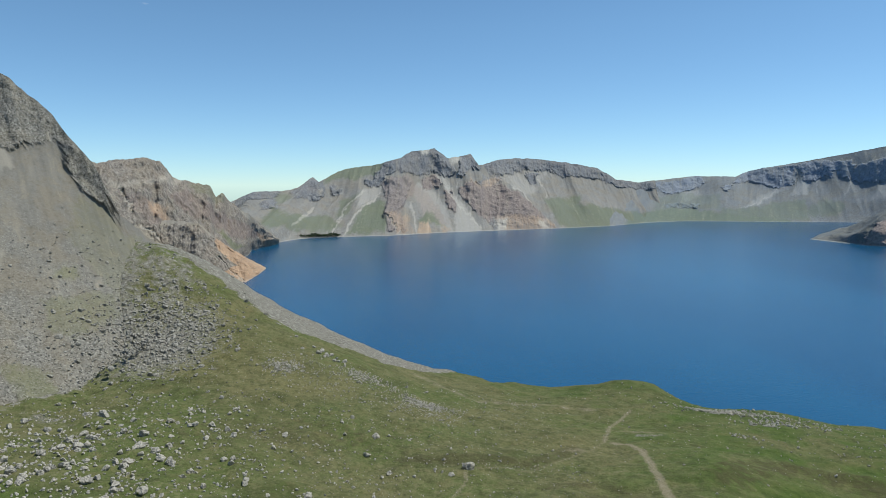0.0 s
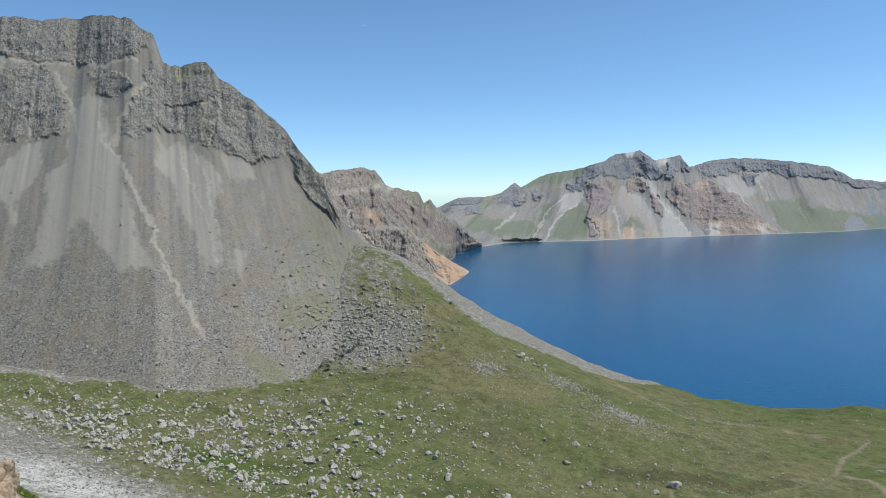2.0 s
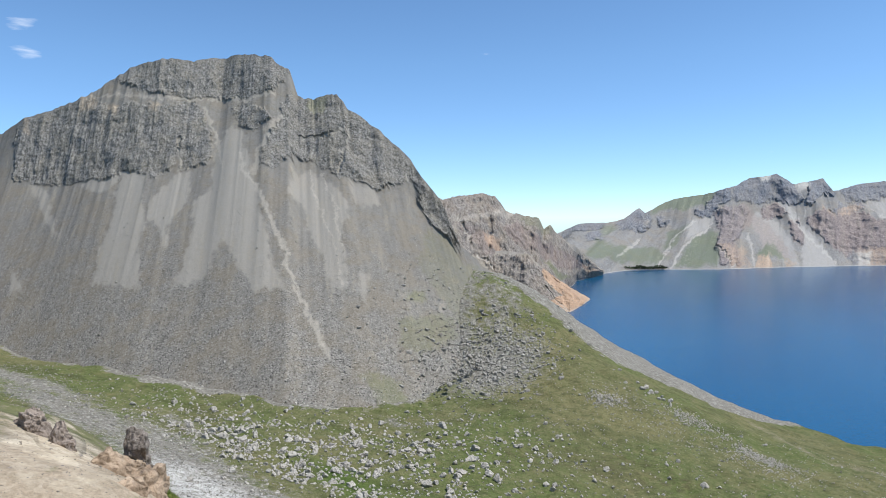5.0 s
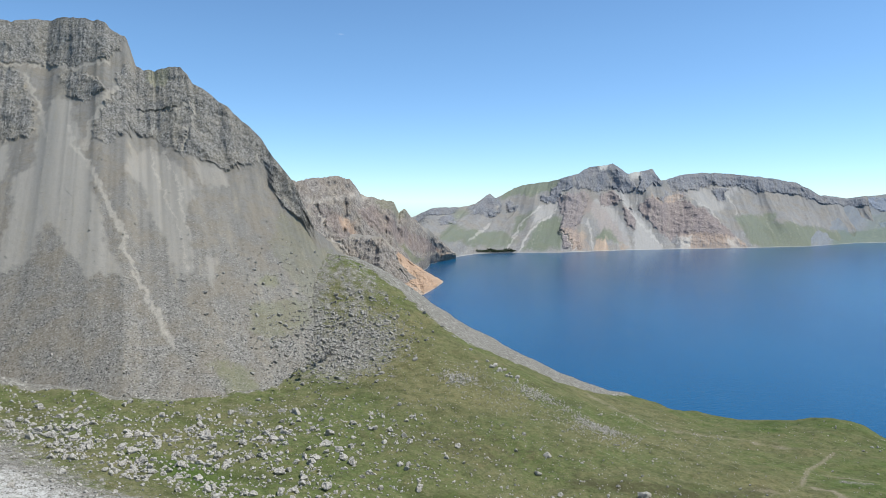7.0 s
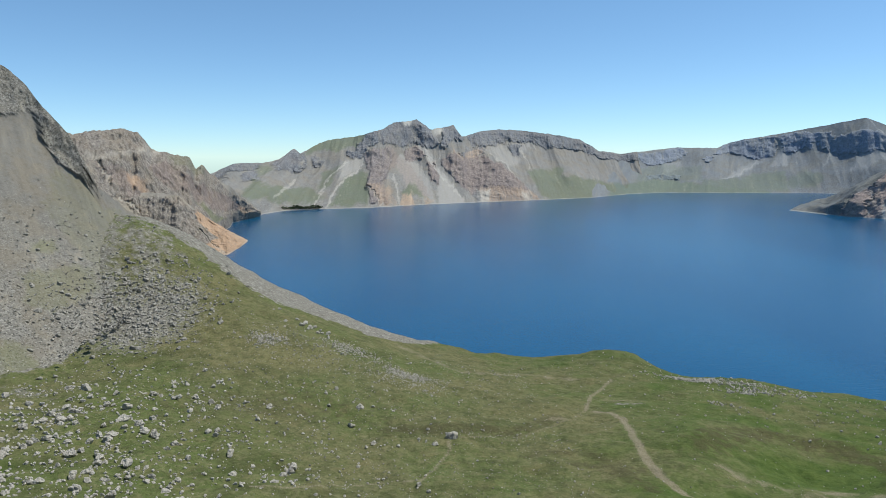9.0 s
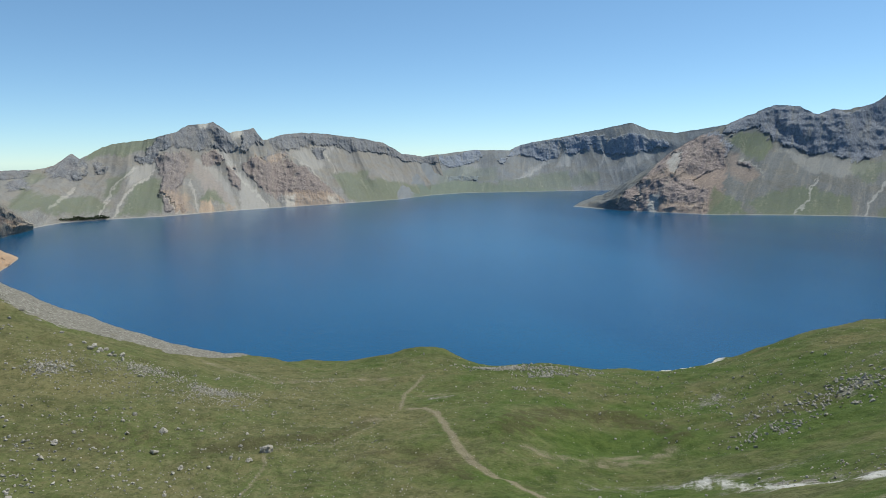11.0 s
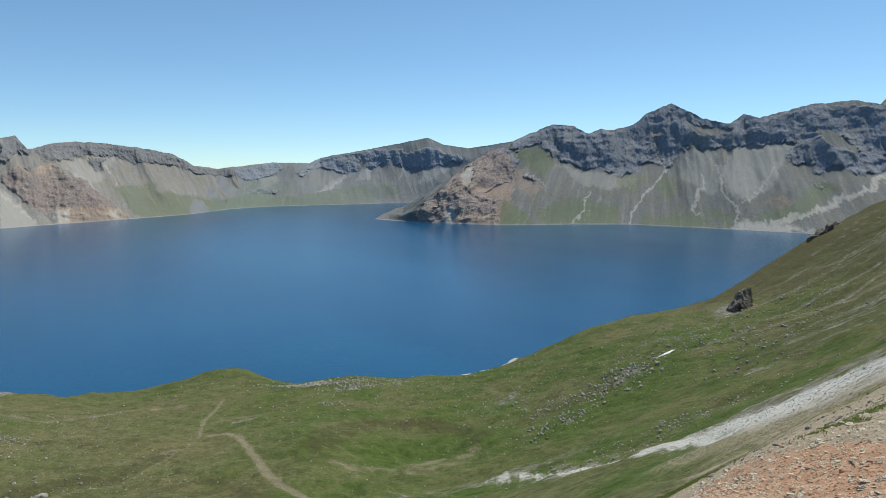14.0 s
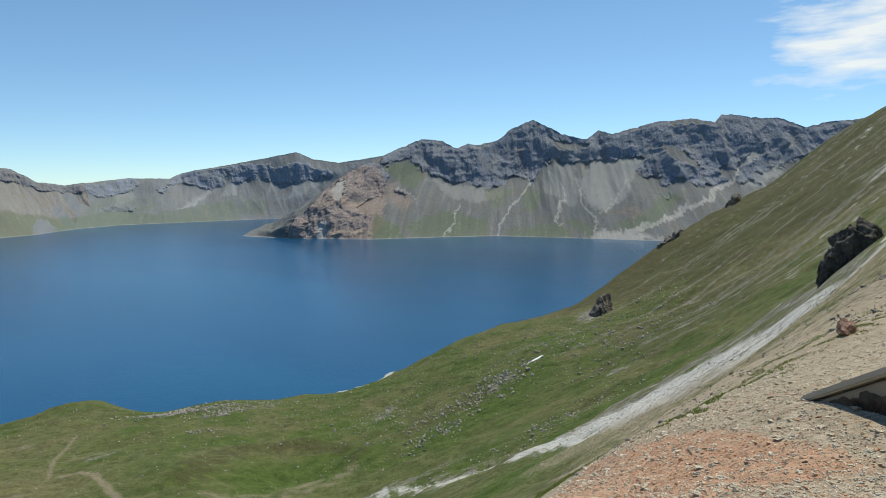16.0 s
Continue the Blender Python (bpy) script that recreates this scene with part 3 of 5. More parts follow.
    pale = np.maximum(pale, np.clip(0.15 + 1.0 * rill, 0, 0.6) * top)
    for line in ([(726, 176), (640, 165), (560, 160)], [(425, 94), (381, 100), (331, 109), (302, 100)], [(470, 100), (430, 110), (396, 116)]):
        pale = np.maximum(pale, (0.28 + 0.6 * k) * line_mask(x + 2 * k, y + 2 * k, line, 6))
    pale = np.maximum(pale, (1 - smooth(1.0, 3.2, z)) * (z > -3) * smooth(280, 310, x) * (1 - smooth(365, 385, x)))
    pale = np.maximum(pale, 0.62 * blob(x, y, -175, 168, 70, 20, -14))
    path = np.maximum.reduce([0.72 * line_mask(x + 0.8 * k, y, ROAD, 3.0), 0.7 * line_mask(x, y, TRACK, 1.8), 0.62 * line_mask(x + k, y + k, BROOK, 1.2), 0.45 * line_mask(x + k, y + k, BROOK_UP, 1.3),
                              (0.42 + 0.6 * k) * line_mask(x + 2 * k, y + 2 * k, TERRACE, 5.5), (0.4 + 0.7 * k) * line_mask(x + k, y + 2 * k, BOWL, 8.0), 0.5 * line_mask(x, y, HILL_PATH, 5),
                              0.6 * blob(x, y, 62, 312, 7, 3), 0.75 * blob(x, y, 155, 242, 10, 3.5), 0.55 * blob(x, y, 105, 353, 13, 3, -15)])
    soil = (1 - smooth(17, 30, d + 6 * k)) * smooth(-3, 2, x)
    soil = np.maximum(soil, (1 - smooth(4, 8, d)))
    soil = np.maximum(soil, 0.5 * line_mask(x, y, [(40, 14), (60, 24), (75, 42), (81, 57)], 13))
    soil = np.maximum(soil, np.clip(1.3 * blob(x, y, -7.2, 4.6, 3.2, 1.5, -34), 0, 0.9))
    gravel = np.where(far, gravel, np.clip(0.35 + 0.9 * fbm(vec(x / 0.7, y / 0.5, 12.0), 3), 0, 1) * blob(x, y, -6.9, 4.2, 2.6, 0.9, -34))
    turn = np.degrees(np.arctan2(x, y))
    reach = np.interp(turn, [48, 53, 58, 62, 68, 72, 76, 90], [40, 80, 100, 95, 78, 70, 45, 40])
    soil = np.maximum(soil, (0.42 + 0.75 * k + 0.3 * j) * smooth(50, 55, turn) * (1 - smooth(0.75, 1.0, d / reach)) * smooth(95, 85, turn))
    red = 1 - smooth(-0.35, 0.35, y - np.interp(x, [0, 3.9, 4.3, 4.6, 5.1, 5.4, 6.2], [5, 0.9, 1.25, 1.75, 2.3, 3.1, 4.6]) * 1.0)
    red = (1 - red) * (1 - smooth(4.9, 6.6, x + 0.4 * k)) * smooth(0.5, 1.5, x) * (d < 9)
    sand = blob(x, y, -8.9, 5.6, 2.0, 0.5, -32) * 1.2
    lush = np.maximum.reduce([(0.5 + 0.8 * j) * smooth(0, 200, x) * (1 - smooth(330, 450, x)), 0.85 * blob(x, y, 240, 215, 100, 45, 20), 0.6 * blob(x, y, 360, 190, 90, 22, 20), 1.1 * blob(x, y, 168, 255, 45, 24, 0), 0.9 * blob(x, y, 215, 296, 60, 30, -10), 0.7 * blob(x, y, 84, 224, 40, 20, 0), 0.7 * blob(x, y, 330, 240, 80, 40, -20),
                              0.8 * blob(x, y, 150, 175, 90, 30, -20), 0.8 * blob(x, y, -165, 225, 45, 12, -15), 0.6 * blob(x, y, 125, 465, 40, 20, 0), 1.3 * blob(x, y, 77, 64, 13, 7, 40)])
    heath = 0.75 * np.maximum.reduce([(0.85 + 0.8 * k) * line_mask(x + 3 * k, y + 3 * k, [(116, 268), (130, 284), (156, 297), (182, 288), (194, 268)], 13), 0.9 * blob(x, y, 188, 247, 13, 6, 30), 0.8 * line_mask(x + 2 * k, y + 2 * k, [(58, 250), (70, 247), (74, 232), (78, 220)], 7), 0.7 * blob(x, y, 240, 240, 40, 12, -10), 0.8 * line_mask(x, y, [(-16, 284), (19, 288), (40, 288), (60, 312)], 9),
                               0.7 * line_mask(x, y, [(40, 262), (66, 262), (80, 240)], 6), 0.9 * blob(x, y, 340, 160, 110, 60, 20), (1.0 + 0.5 * j) * smooth(360, 470, x), 0.6 * blob(x, y, -70, 300, 60, 20, 10)])
    return {"gravel": np.clip(gravel, 0, 1), "pale": np.clip(pale, 0, 1), "path": np.clip(path, 0, 1), "soil": soil, "red": red,
            "sand": np.clip(sand, 0, 1), "lush": np.clip(lush, 0, 1), "heath": np.clip(heath, 0, 1)}



def build_ground():
    az = np.concatenate([np.arange(-180, -95, 5.0), np.arange(-95, -80, 0.5), np.arange(-80, 61, 0.2), np.arange(61, 75, 0.5), np.arange(75, 180, 5.0)])
    rings = [0.3, 0.7]
    while rings[-1] < 5000:
        d = rings[-1]
        rings.append(d + (0.4 if d < 1.2 else 0.011 * d if d < 22 else 0.021 * d if d < 80 else 1.7 if d < 600 else 7 if d < 950 else 300))
    rings = np.array(rings)
    a, d = np.meshgrid(np.radians(az), rings)
    x, y = -np.sin(a) * d, np.cos(a) * d
    z = ground_z(x, y)
    z = np.where(d > 1000, np.minimum(z, 40 - 0.08 * (d - 1000)), z)
    z = np.maximum(z, -60)
    P = np.stack([x, y, z], -1)
    ob = new("ground", grid_mesh("ground", P, GROUND, ground_masks(x, y, z), wrap=True, flip=False))
    return tagged(ob, "olive green alpine meadow ground with gravel, footpaths and reddish soil", "ground", kind="structure")


build_ground()

lake = new("water", raw_mesh("water", np.array([(5000 * math.cos(k * math.pi / 32), 5000 * math.sin(k * math.pi / 32), 0.0) for k in range(64)] + [(0, 0, 0.0)]),
                             np.array([(k, (k + 1) % 64, 64) for k in range(64)]), WATER, False))
tagged(lake, "deep blue crater lake with faint ripples", "lake", kind="structure")


# ---------------------------------------------------------------- mountains
def spread(v, k):
    """Mean over k neighbours along the range."""
    c = np.cumsum(np.pad(v, ((0, 0), (k // 2 + 1, k // 2)), mode="edge"), 1)
    return (c[:, k:] - c[:, :-k]) / k


class Range:
    """A mountain between a foot line and a crest line, in its own axes: a along the range, b away from the lake.
    Its rock, scree and turf lie in regions of the face, with corners (a, percent of the height)."""

    def __init__(self, bearing, away, span, step, rows, foot, crest, skin=4.0, crest_noise=4.0, steep=0.35, hollow=0.3, tear=1.0):
        self.skin, self.steep, self.bearing, self.hollow, self.step = skin, steep, bearing, hollow, step
        th = radians(bearing)
        self.ax, self.bx = np.array([math.cos(th), math.sin(th)]), np.array([-math.sin(th), math.cos(th)])
        self.origin = self.bx * away
        self.a = a = np.arange(span[0], span[1] + step, step, dtype=float)
        F, C = np.array([(*f, 0.0)[:3] for f in foot], float), np.array(crest, float)
        self.fb, self.fz = np.interp(a, F[:, 0], F[:, 1]), np.interp(a, F[:, 0], F[:, 2])
        self.cb, self.cz = np.interp(a, C[:, 0], C[:, 1]), np.interp(a, C[:, 0], C[:, 2])
        self.cz = self.cz + crest_noise * (ridged(vec(a / (9 * skin), 0.3, bearing * 0.1), 3, 0.6) - 0.6)
        self.w = np.linspace(0, 1, rows + 1)[:, None]
        self.A, self.W = np.broadcast_arrays(a[None], self.w)
        self.high = float(np.mean(np.abs(C[:, 2]) + 20))
        self.V = self.W * self.high
        p = vec(self.A, self.V, bearing) / skin
        self.u = self.A + tear * skin * (3.2 * fbm(p / 11, 3) + 2.0 * fbm(p / 2.6 + 5, 3, 0.6))
        self.v = self.V + tear * skin * (3.2 * fbm(p / 11 + 40, 3) + 2.6 * fbm(p / np.array([2.2, 4.0, 1.0]) + 60, 3, 0.6))
        self.warp = 0.25 * fbm(p / 22 + 7, 3)
        self.cliff = np.zeros(self.A.shape)
        self.masks = {k: np.zeros(self.A.shape) for k in ("green", "ochre", "pale", "umber", "fan")}

    def near(self, pts, closed):
        """Distance to a line, in metres, less than nothing inside a closed one."""
        q = [(x, y * self.high / 100) for x, y in pts]
        whole = np.full(self.A.shape, 1e9)
        rim = 30 + 8 * self.skin
        lo, hi = np.searchsorted(self.a, (min(p[0] for p in q) - rim, max(p[0] for p in q) + rim))
        if hi - lo < 2:
            return whole
        u, v = self.u[:, lo:hi], self.v[:, lo:hi]
        best, inside = np.full(u.shape, 1e9), np.zeros(u.shape, bool)
        for (x0, y0), (x1, y1) in zip(q, q[1:] + q[:1] if closed else q[1:]):
            dx, dy = x1 - x0, y1 - y0
            t = np.clip(((u - x0) * dx + (v - y0) * dy) / (dx * dx + dy * dy + 1e-6), 0, 1)
            best = np.minimum(best, np.hypot(u - x0 - t * dx, v - y0 - t * dy))
            inside ^= ((y0 > v) != (y1 > v)) & (u < dx * (v - y0) / (dy if abs(dy) > 1e-6 else 1e-6) + x0)
        whole[:, lo:hi] = np.where(inside, -best, best) if closed else best
        return whole

    def region(self, pts, soft):
        return 1 - smooth(-soft, soft, self.near(pts, True))

    def rock(self, *pts):
        self.cliff = np.maximum(self.cliff, self.region(pts, 0.9 * self.skin))

    def bare(self, *pts):
        self.cliff = self.cliff * (1 - self.region(pts, 0.5 * self.skin))

    def paint(self, kind, full, *pts):
        self.masks[kind] = np.maximum(self.masks[kind], full * self.region(pts, 1.6 * self.skin))

    def chute(self, width, full, *pts):
        m = 1 - smooth(0.3, 1.0, self.near(pts, False) / width)
        self.masks["pale"] = np.maximum(self.masks["pale"], full * m)
        self.cliff = self.cliff * (1 - 0.9 * m)

    def sheet(self):
        """The face without its relief: steep where there is rock."""
        wide = 2 * int(9 * self.skin / self.step) + 1
        rate = 1 - (1 - self.steep) * spread(spread(self.cliff, wide), wide)
        rate = rate * (1 + self.hollow * (1 - 2 * self.W))
        run = np.cumsum(rate, 0)
        run = (run - run[:1]) / (run[-1:] - run[:1])
        B = self.fb + (self.cb - self.fb) * run
        Z = self.fz + (self.cz - self.fz) * self.W
        return np.concatenate([self.origin + self.A[..., None] * self.ax + B[..., None] * self.bx, Z[..., None]], -1)

    def build(self, name, label, material, rough, gully, spurs=(200.0, 0.0), shore=0.6, back=0.9, flat=False, relief=1.0, flute=0.5):
        P, A, W, cliff, skin, bearing = self.sheet(), self.A, self.W, self.cliff, self.skin, self.bearing
        rib = ridged(np.stack([A / gully + 0.6 * self.warp, W * 1.6, np.full(A.shape, bearing)], -1), 3, 0.55)
        crag = 0.8 * fbm(P / (np.array([11.0, 11.0, 20.0]) * skin), 4, 0.48) + 0.5 * (ridged(P / (np.array([15.0, 15.0, 26.0]) * skin) + 3.1, 4, 0.5) - 0.85)
        bed = fbm(np.stack([A / (70 * skin), W * 0 + bearing, P[..., 2] / (7 * skin) + 2.0 * self.warp], -1), 3)
        furrow = fbm(np.stack([A / (4.5 * skin) + 2 * self.warp, W * 1.1, np.full(A.shape, 2.0 + bearing)], -1), 4, 0.6)
        disp = cliff * rough * (flute * (rib - 0.7) + 1.0 * crag + 0.3 * bed)
        disp += (1 - cliff) * relief * skin * (0.38 * furrow + 0.16 * fbm(P / (3.0 * skin), 3, 0.6))
        buttress = ridged(np.stack([A / spurs[0] + 0.5 * self.warp, W * 0.6, np.full(A.shape, 3.0 + bearing)], -1), 3, 0.45) - 0.5
        disp += spurs[1] * buttress * smooth(0.0, 0.3, W) * (1 - 0.7 * smooth(0.75, 1.0, W))
        disp *= smooth(-0.02, 0.06, W) * (1 - smooth(0.93, 1.0, W) * 0.55)
        P[..., :2] -= (0.85 * disp)[..., None] * self.bx
        P[..., 2] += 0.3 * disp
        if shore:
            rise = P[..., 2] - self.fz
            self.masks["pale"] = np.maximum(self.masks["pale"], shore * (0.85 + fbm(vec(self.a / 90, 1.0), 2)) * (1 - smooth(0.8, 2.6, rise)) * (self.fz < 5))
        # under the foot, and down the far side
        under = P[:1].copy()
        under[..., :2] -= 30 * self.bx
        under[..., 2] -= 22
        t = np.linspace(0, 1, 9)[1:, None]
        behind = np.repeat(P[-1:], 8, 0)
        behind[..., :2] += (420 * t)[..., None] * self.bx
        behind[..., 2] -= back * 300 * t ** 1.3
        P = np.concatenate([under, P, behind])

        def full(m):
            return np.concatenate([m[:1], m, np.repeat(m[-1:], 8, 0)])
        attrs = {"cliff": full(cliff), "run": full(np.stack([A + 14 * self.warp * skin, W * 260, np.zeros(A.shape)], -1)), **{k: full(m) for k, m in self.masks.items()}}
        ob = tagged(new(name), label, "mountain", "mountains round the lake")
        base = Vector((*(self.origin + self.ax * (self.a[0] + self.a[-1]) / 2), 0))
        ob.location = base
        n = len(W) + 1
        mid = 1 + int(0.5 * len(W))
        for piece, lo, hi in (("scree_slope", 0, mid + 1), ("rock_face", mid, n), ("back_slope", n - 1, n + 8)):
            cut = slice(lo, hi)
            me = grid_mesh(piece, P[cut] - np.array(base), material, {k: v[cut] for k, v in attrs.items()})
            if flat:
                c = attrs["cliff"][cut]
                me.polygons.foreach_set("use_smooth", (c[:-1, :-1] < 0.5).ravel())
            part(piece, me, ob)
        return P


PEAK = Range(38, 500, (-330, 180), 0.8, 290,
    [(-420, 240, 120), (-197, 27, 74), (-110, -50, 66), (-42, -99, 60), (-14, -120, 58), (27, -121, 57), (65, -105, 58), (101, -73, 66), (141, -14, 85), (181, 53, 88)],
    [(-420, 330, 190), (-265, 236, 262), (-240, 229, 268), (-203, 220, 283), (-185, 221, 296), (-159, 219, 312), (-133, 209, 317), (-105, 206, 315), (-76, 214, 321), (-52, 198, 322), (-30, 185, 317), (-12, 178, 302), (-5, 162, 277), (1, 157, 272), (30, 144, 275), (39, 132, 261), (67, 113, 237), (90, 97, 212), (98, 80, 194), (110, 57, 173), (118, 26, 139), (181, 90, 91)], skin=1.6, crest_noise=2.0, steep=0.62, hollow=0.15)
PEAK.rock((-205, 110), (-172, 110), (-132, 110), (-97, 110), (-55, 110), (-30, 110), (-12, 110), (-4, 110), (-25, 87), (-60, 81), (-102, 84), (-147, 86))
PEAK.rock((-277, 110), (-254, 97), (-222, 110), (-203, 98), (-177, 85), (-145, 82), (-127, 80), (-101, 82), (-93, 77), (-81, 67), (-76, 61), (-82, 57), (-98, 55), (-106, 57), (-108, 65), (-112, 56), (-126, 52), (-151, 56), (-164, 54), (-220, 59), (-243, 62), (-264, 65))
PEAK.rock((-64, 79), (-42, 80), (-28, 75), (-41, 69), (-55, 70), (-64, 76))
PEAK.rock((-24, 74), (-18, 84), (5, 110), (26, 110), (36, 97), (54, 110), (75, 110), (91, 110), (99, 94), (82, 79), (56, 67), (38, 67), (28, 62), (22, 66), (7, 71), (-5, 71), (-24, 57), (-38, 57), (-39, 62))
PEAK.rock((92, 89), (104, 110), (112, 110), (112, 73), (99, 70), (93, 79))
PEAK.rock((91, 95), (96, 97), (107, 110), (113, 110), (118, 110), (113, 75), (105, 72), (97, 73), (92, 79))
PEAK.paint('fan', 0.9, (-158, 55), (-137, 55), (-130, 42), (-123, 28), (-118, 19), (-156, 18), (-157, 28), (-156, 41))
PEAK.paint('fan', 0.95, (-104, 56), (-96, 54), (-95, 44), (-106, 39), (-103, 30), (-107, 30), (-113, 37), (-126, 38), (-123, 46))
PEAK.paint('fan', 0.95, (-68, 70), (-55, 69), (-43, 56), (-34, 41), (-24, 31), (-16, 23), (-34, 21), (-61, 33), (-67, 25), (-81, 20), (-93, 21), (-86, 29), (-90, 44), (-76, 49), (-75, 60))
PEAK.paint('fan', 0.8, (-12, 61), (4, 67), (24, 60), (32, 52), (26, 40), (28, 26), (16, 26), (4, 41), (-3, 53), (-13, 50))
PEAK.paint('fan', 0.8, (-248, 61), (-232, 59), (-200, 35), (-215, 40))
PEAK.paint('fan', 0.8, (-196, 58), (-158, 54), (-164, 49), (-190, 52))
PEAK.paint('fan', 0.9, (-236, 23), (-213, 16), (-228, 14))
PEAK.paint('fan', 0.7, (34, 65), (56, 67), (63, 62), (41, 56))
PEAK.paint('fan', 0.7, (32, 30), (42, 33), (37, 22), (33, 24))
PEAK.chute(2.2, 0.6, (-91, 79), (-76, 67), (-68, 56))
PEAK.chute(3.2, 0.6, (-20, 79), (-31, 69), (-40, 60), (-40, 54))
PEAK.chute(2.4, 0.66, (-56, 60), (-42, 51), (-28, 42), (-17, 34), (-9, 27))
PEAK.chute(2.6, 0.66, (-11, 25), (-4, 22), (5, 16), (9, 12), (10, 10))
PEAK.chute(1.6, 0.62, (-38, 48), (-25, 39), (-14, 31), (-7, 25))
PEAK.chute(1.2, 0.62, (4, 67), (12, 53), (19, 41), (24, 27))
PEAK.chute(1.2, 0.6, (13, 66), (23, 50), (26, 39))
PEAK.chute(1.6, 0.55, (-5, 80), (28, 83), (40, 90))
PEAK.chute(1.6, 0.6, (39, 88), (33, 76), (28, 65))
PEAK.chute(2.4, 0.5, (-203, 98), (-146, 84), (-95, 83), (-52, 81), (-25, 86))
PEAK.chute(1.5, 0.6, (-109, 67), (-105, 56))
PEAK.paint('ochre', 0.6, (-216, 110), (-197, 97), (-188, 87), (-209, 94))
PEAK.paint('ochre', 0.62, (-180, 88), (-167, 85), (-168, 80), (-176, 82))
PEAK.paint('ochre', 0.65, (-142, 83), (-129, 81), (-132, 77), (-137, 79))
PEAK.paint('ochre', 0.6, (-268, 110), (-256, 95), (-257, 89), (-264, 91))
PEAK.paint('green', 0.55, (-1, 110), (23, 110), (19, 92), (2, 94))
PEAK.paint('green', 0.75, (67, 29), (80, 30), (79, 26), (67, 26))
PEAK.paint('green', 0.55, (57, 20), (97, 21), (97, 11), (76, 9), (56, 12))
PEAK.paint('green', 0.85, (150, 89), (180, 26), (180, -6), (124, -6), (164, -6), (165, 4))
PEAK.paint('green', 0.75, (28, 7), (47, 4), (68, -6), (37, 1))
PEAK.paint('green', 0.35, (97, 64), (134, 88), (176, 1), (125, -6), (116, -6), (96, 26), (80, 40))
NEAR_PEAK = PEAK.build("near_peak", "steep grey rock peak above long fans of scree", M_NEAR, 4.0, 16, shore=0.0, flat=True, relief=0.18, flute=0.3)

SPUR = Range(18, 1250, (-400, 150), 1.5, 170,
    [(-400, -250, 20), (-200, -150, 10), (-60, 20, 10), (20, 200), (60, 397), (70, 500), (150, 680)],
    [(-400, -60, 160), (-217, 82, 195), (-175, 139, 202), (-135, 184, 209), (-111, 216, 203), (-90, 237, 174), (-71, 258, 168), (-44, 289, 160), (-20, 320, 155), (-9, 340, 132), (4, 360, 140), (18, 390, 123), (64, 469, 87), (112, 577, 45), (150, 690, 8)], skin=2.5, steep=0.85)
SPUR.rock((-276, 110), (-187, 110), (-162, 110), (-134, 110), (-110, 110), (-85, 110), (-25, 110), (0, 110), (22, 110), (70, 82), (126, 92), (150, -6), (94, -6), (56, -6), (-16, -6), (-79, 19), (-148, 39), (-268, 77))
SPUR.paint('fan', 0.85, (-184, 80), (-158, 74), (-114, 78), (-76, 110), (-79, 95), (-114, 74), (-158, 70), (-184, 73))
SPUR.paint('fan', 0.85, (-55, 50), (-18, 46), (11, 35), (6, 29), (-19, 23), (-42, 35))
SPUR.paint('fan', 0.85, (12, 52), (59, 38), (88, 5), (44, 17), (6, 34))
SPUR.paint('fan', 0.85, (-140, 38), (-91, 25), (-42, 4), (-16, -6), (-67, 19), (-110, 33), (-134, 40))
SPUR.paint('pale', 0.6, (-184, 79), (-158, 74), (-114, 78), (-74, 110), (-79, 94), (-114, 74), (-158, 70), (-184, 73))
SPUR.paint('ochre', 0.55, (-128, 58), (-97, 59), (-92, 45), (-116, 47))
SPUR.paint('ochre', 0.5, (-96, 41), (-76, 41), (-72, 30), (-88, 32))
SPUR.paint('ochre', 0.5, (82, 55), (118, 49), (146, -6), (102, 3))
SPUR.paint('umber', 0.75, (-67, 84), (-12, 70), (54, 69), (110, 46), (52, 32), (-13, 49), (-50, 54), (-94, 72))
SPUR.paint('umber', 0.6, (-174, 69), (-132, 62), (-85, 44), (-115, 38), (-150, 52))
SPUR.paint('green', 0.5, (-62, 95), (-30, 110), (11, 110), (11, 84), (-36, 83))
SPUR.paint('green', 0.9, (-13, 44), (17, 35), (58, 14), (26, 19), (6, 31))
SPUR.chute(3, 0.6, (-130, 36), (-98, 27), (-58, 13), (-25, -6))
SPUR.chute(2.5, 0.55, (-169, 71), (-158, 62), (-145, 47))
SPUR.build("lake_spur", "jagged brown rock spur with grey scree above the lake", M_SPUR, 11.0, 26, spurs=(80.0, 26.0), flute=0.7)

CENTRE = Range(0, 2400, (-760, 1020), 2.4, 190,
    [(-900, -900), (-507, -718), (-459, -451), (-428, -339), (-321, -263), (-181, -220), (6, -68), (152, 15), (438, 167), (659, 305), (866, 548), (1100, 900)],
    [(-900, -500, 110), (-637, -506, 108), (-595, -483, 112), (-580, -435, 121), (-572, -319, 137), (-542, -191, 139), (-514, -91, 142), (-495, -64, 149), (-463, 52, 186), (-437, 29, 168), (-388, 149, 209), (-348, 189, 223), (-270, 231, 232), (-193, 199, 250), (-160, 244, 262), (-126, 316, 291), (-79, 351, 293), (-37, 399, 306), (17, 368, 267), (68, 403, 273), (113, 445, 286), (144, 385, 239), (172, 503, 247), (239, 572, 266), (317, 625, 275), (432, 667, 272), (509, 678, 262), (615, 713, 251), (709, 778, 235), (794, 744, 183), (932, 872, 171), (1018, 924, 182)], skin=4.0, crest_noise=3.0, steep=0.42)
CENTRE.rock((-580, 110), (-573, 110), (-556, 110), (-542, 110), (-532, 92), (-534, 82), (-554, 83), (-573, 83), (-580, 94))
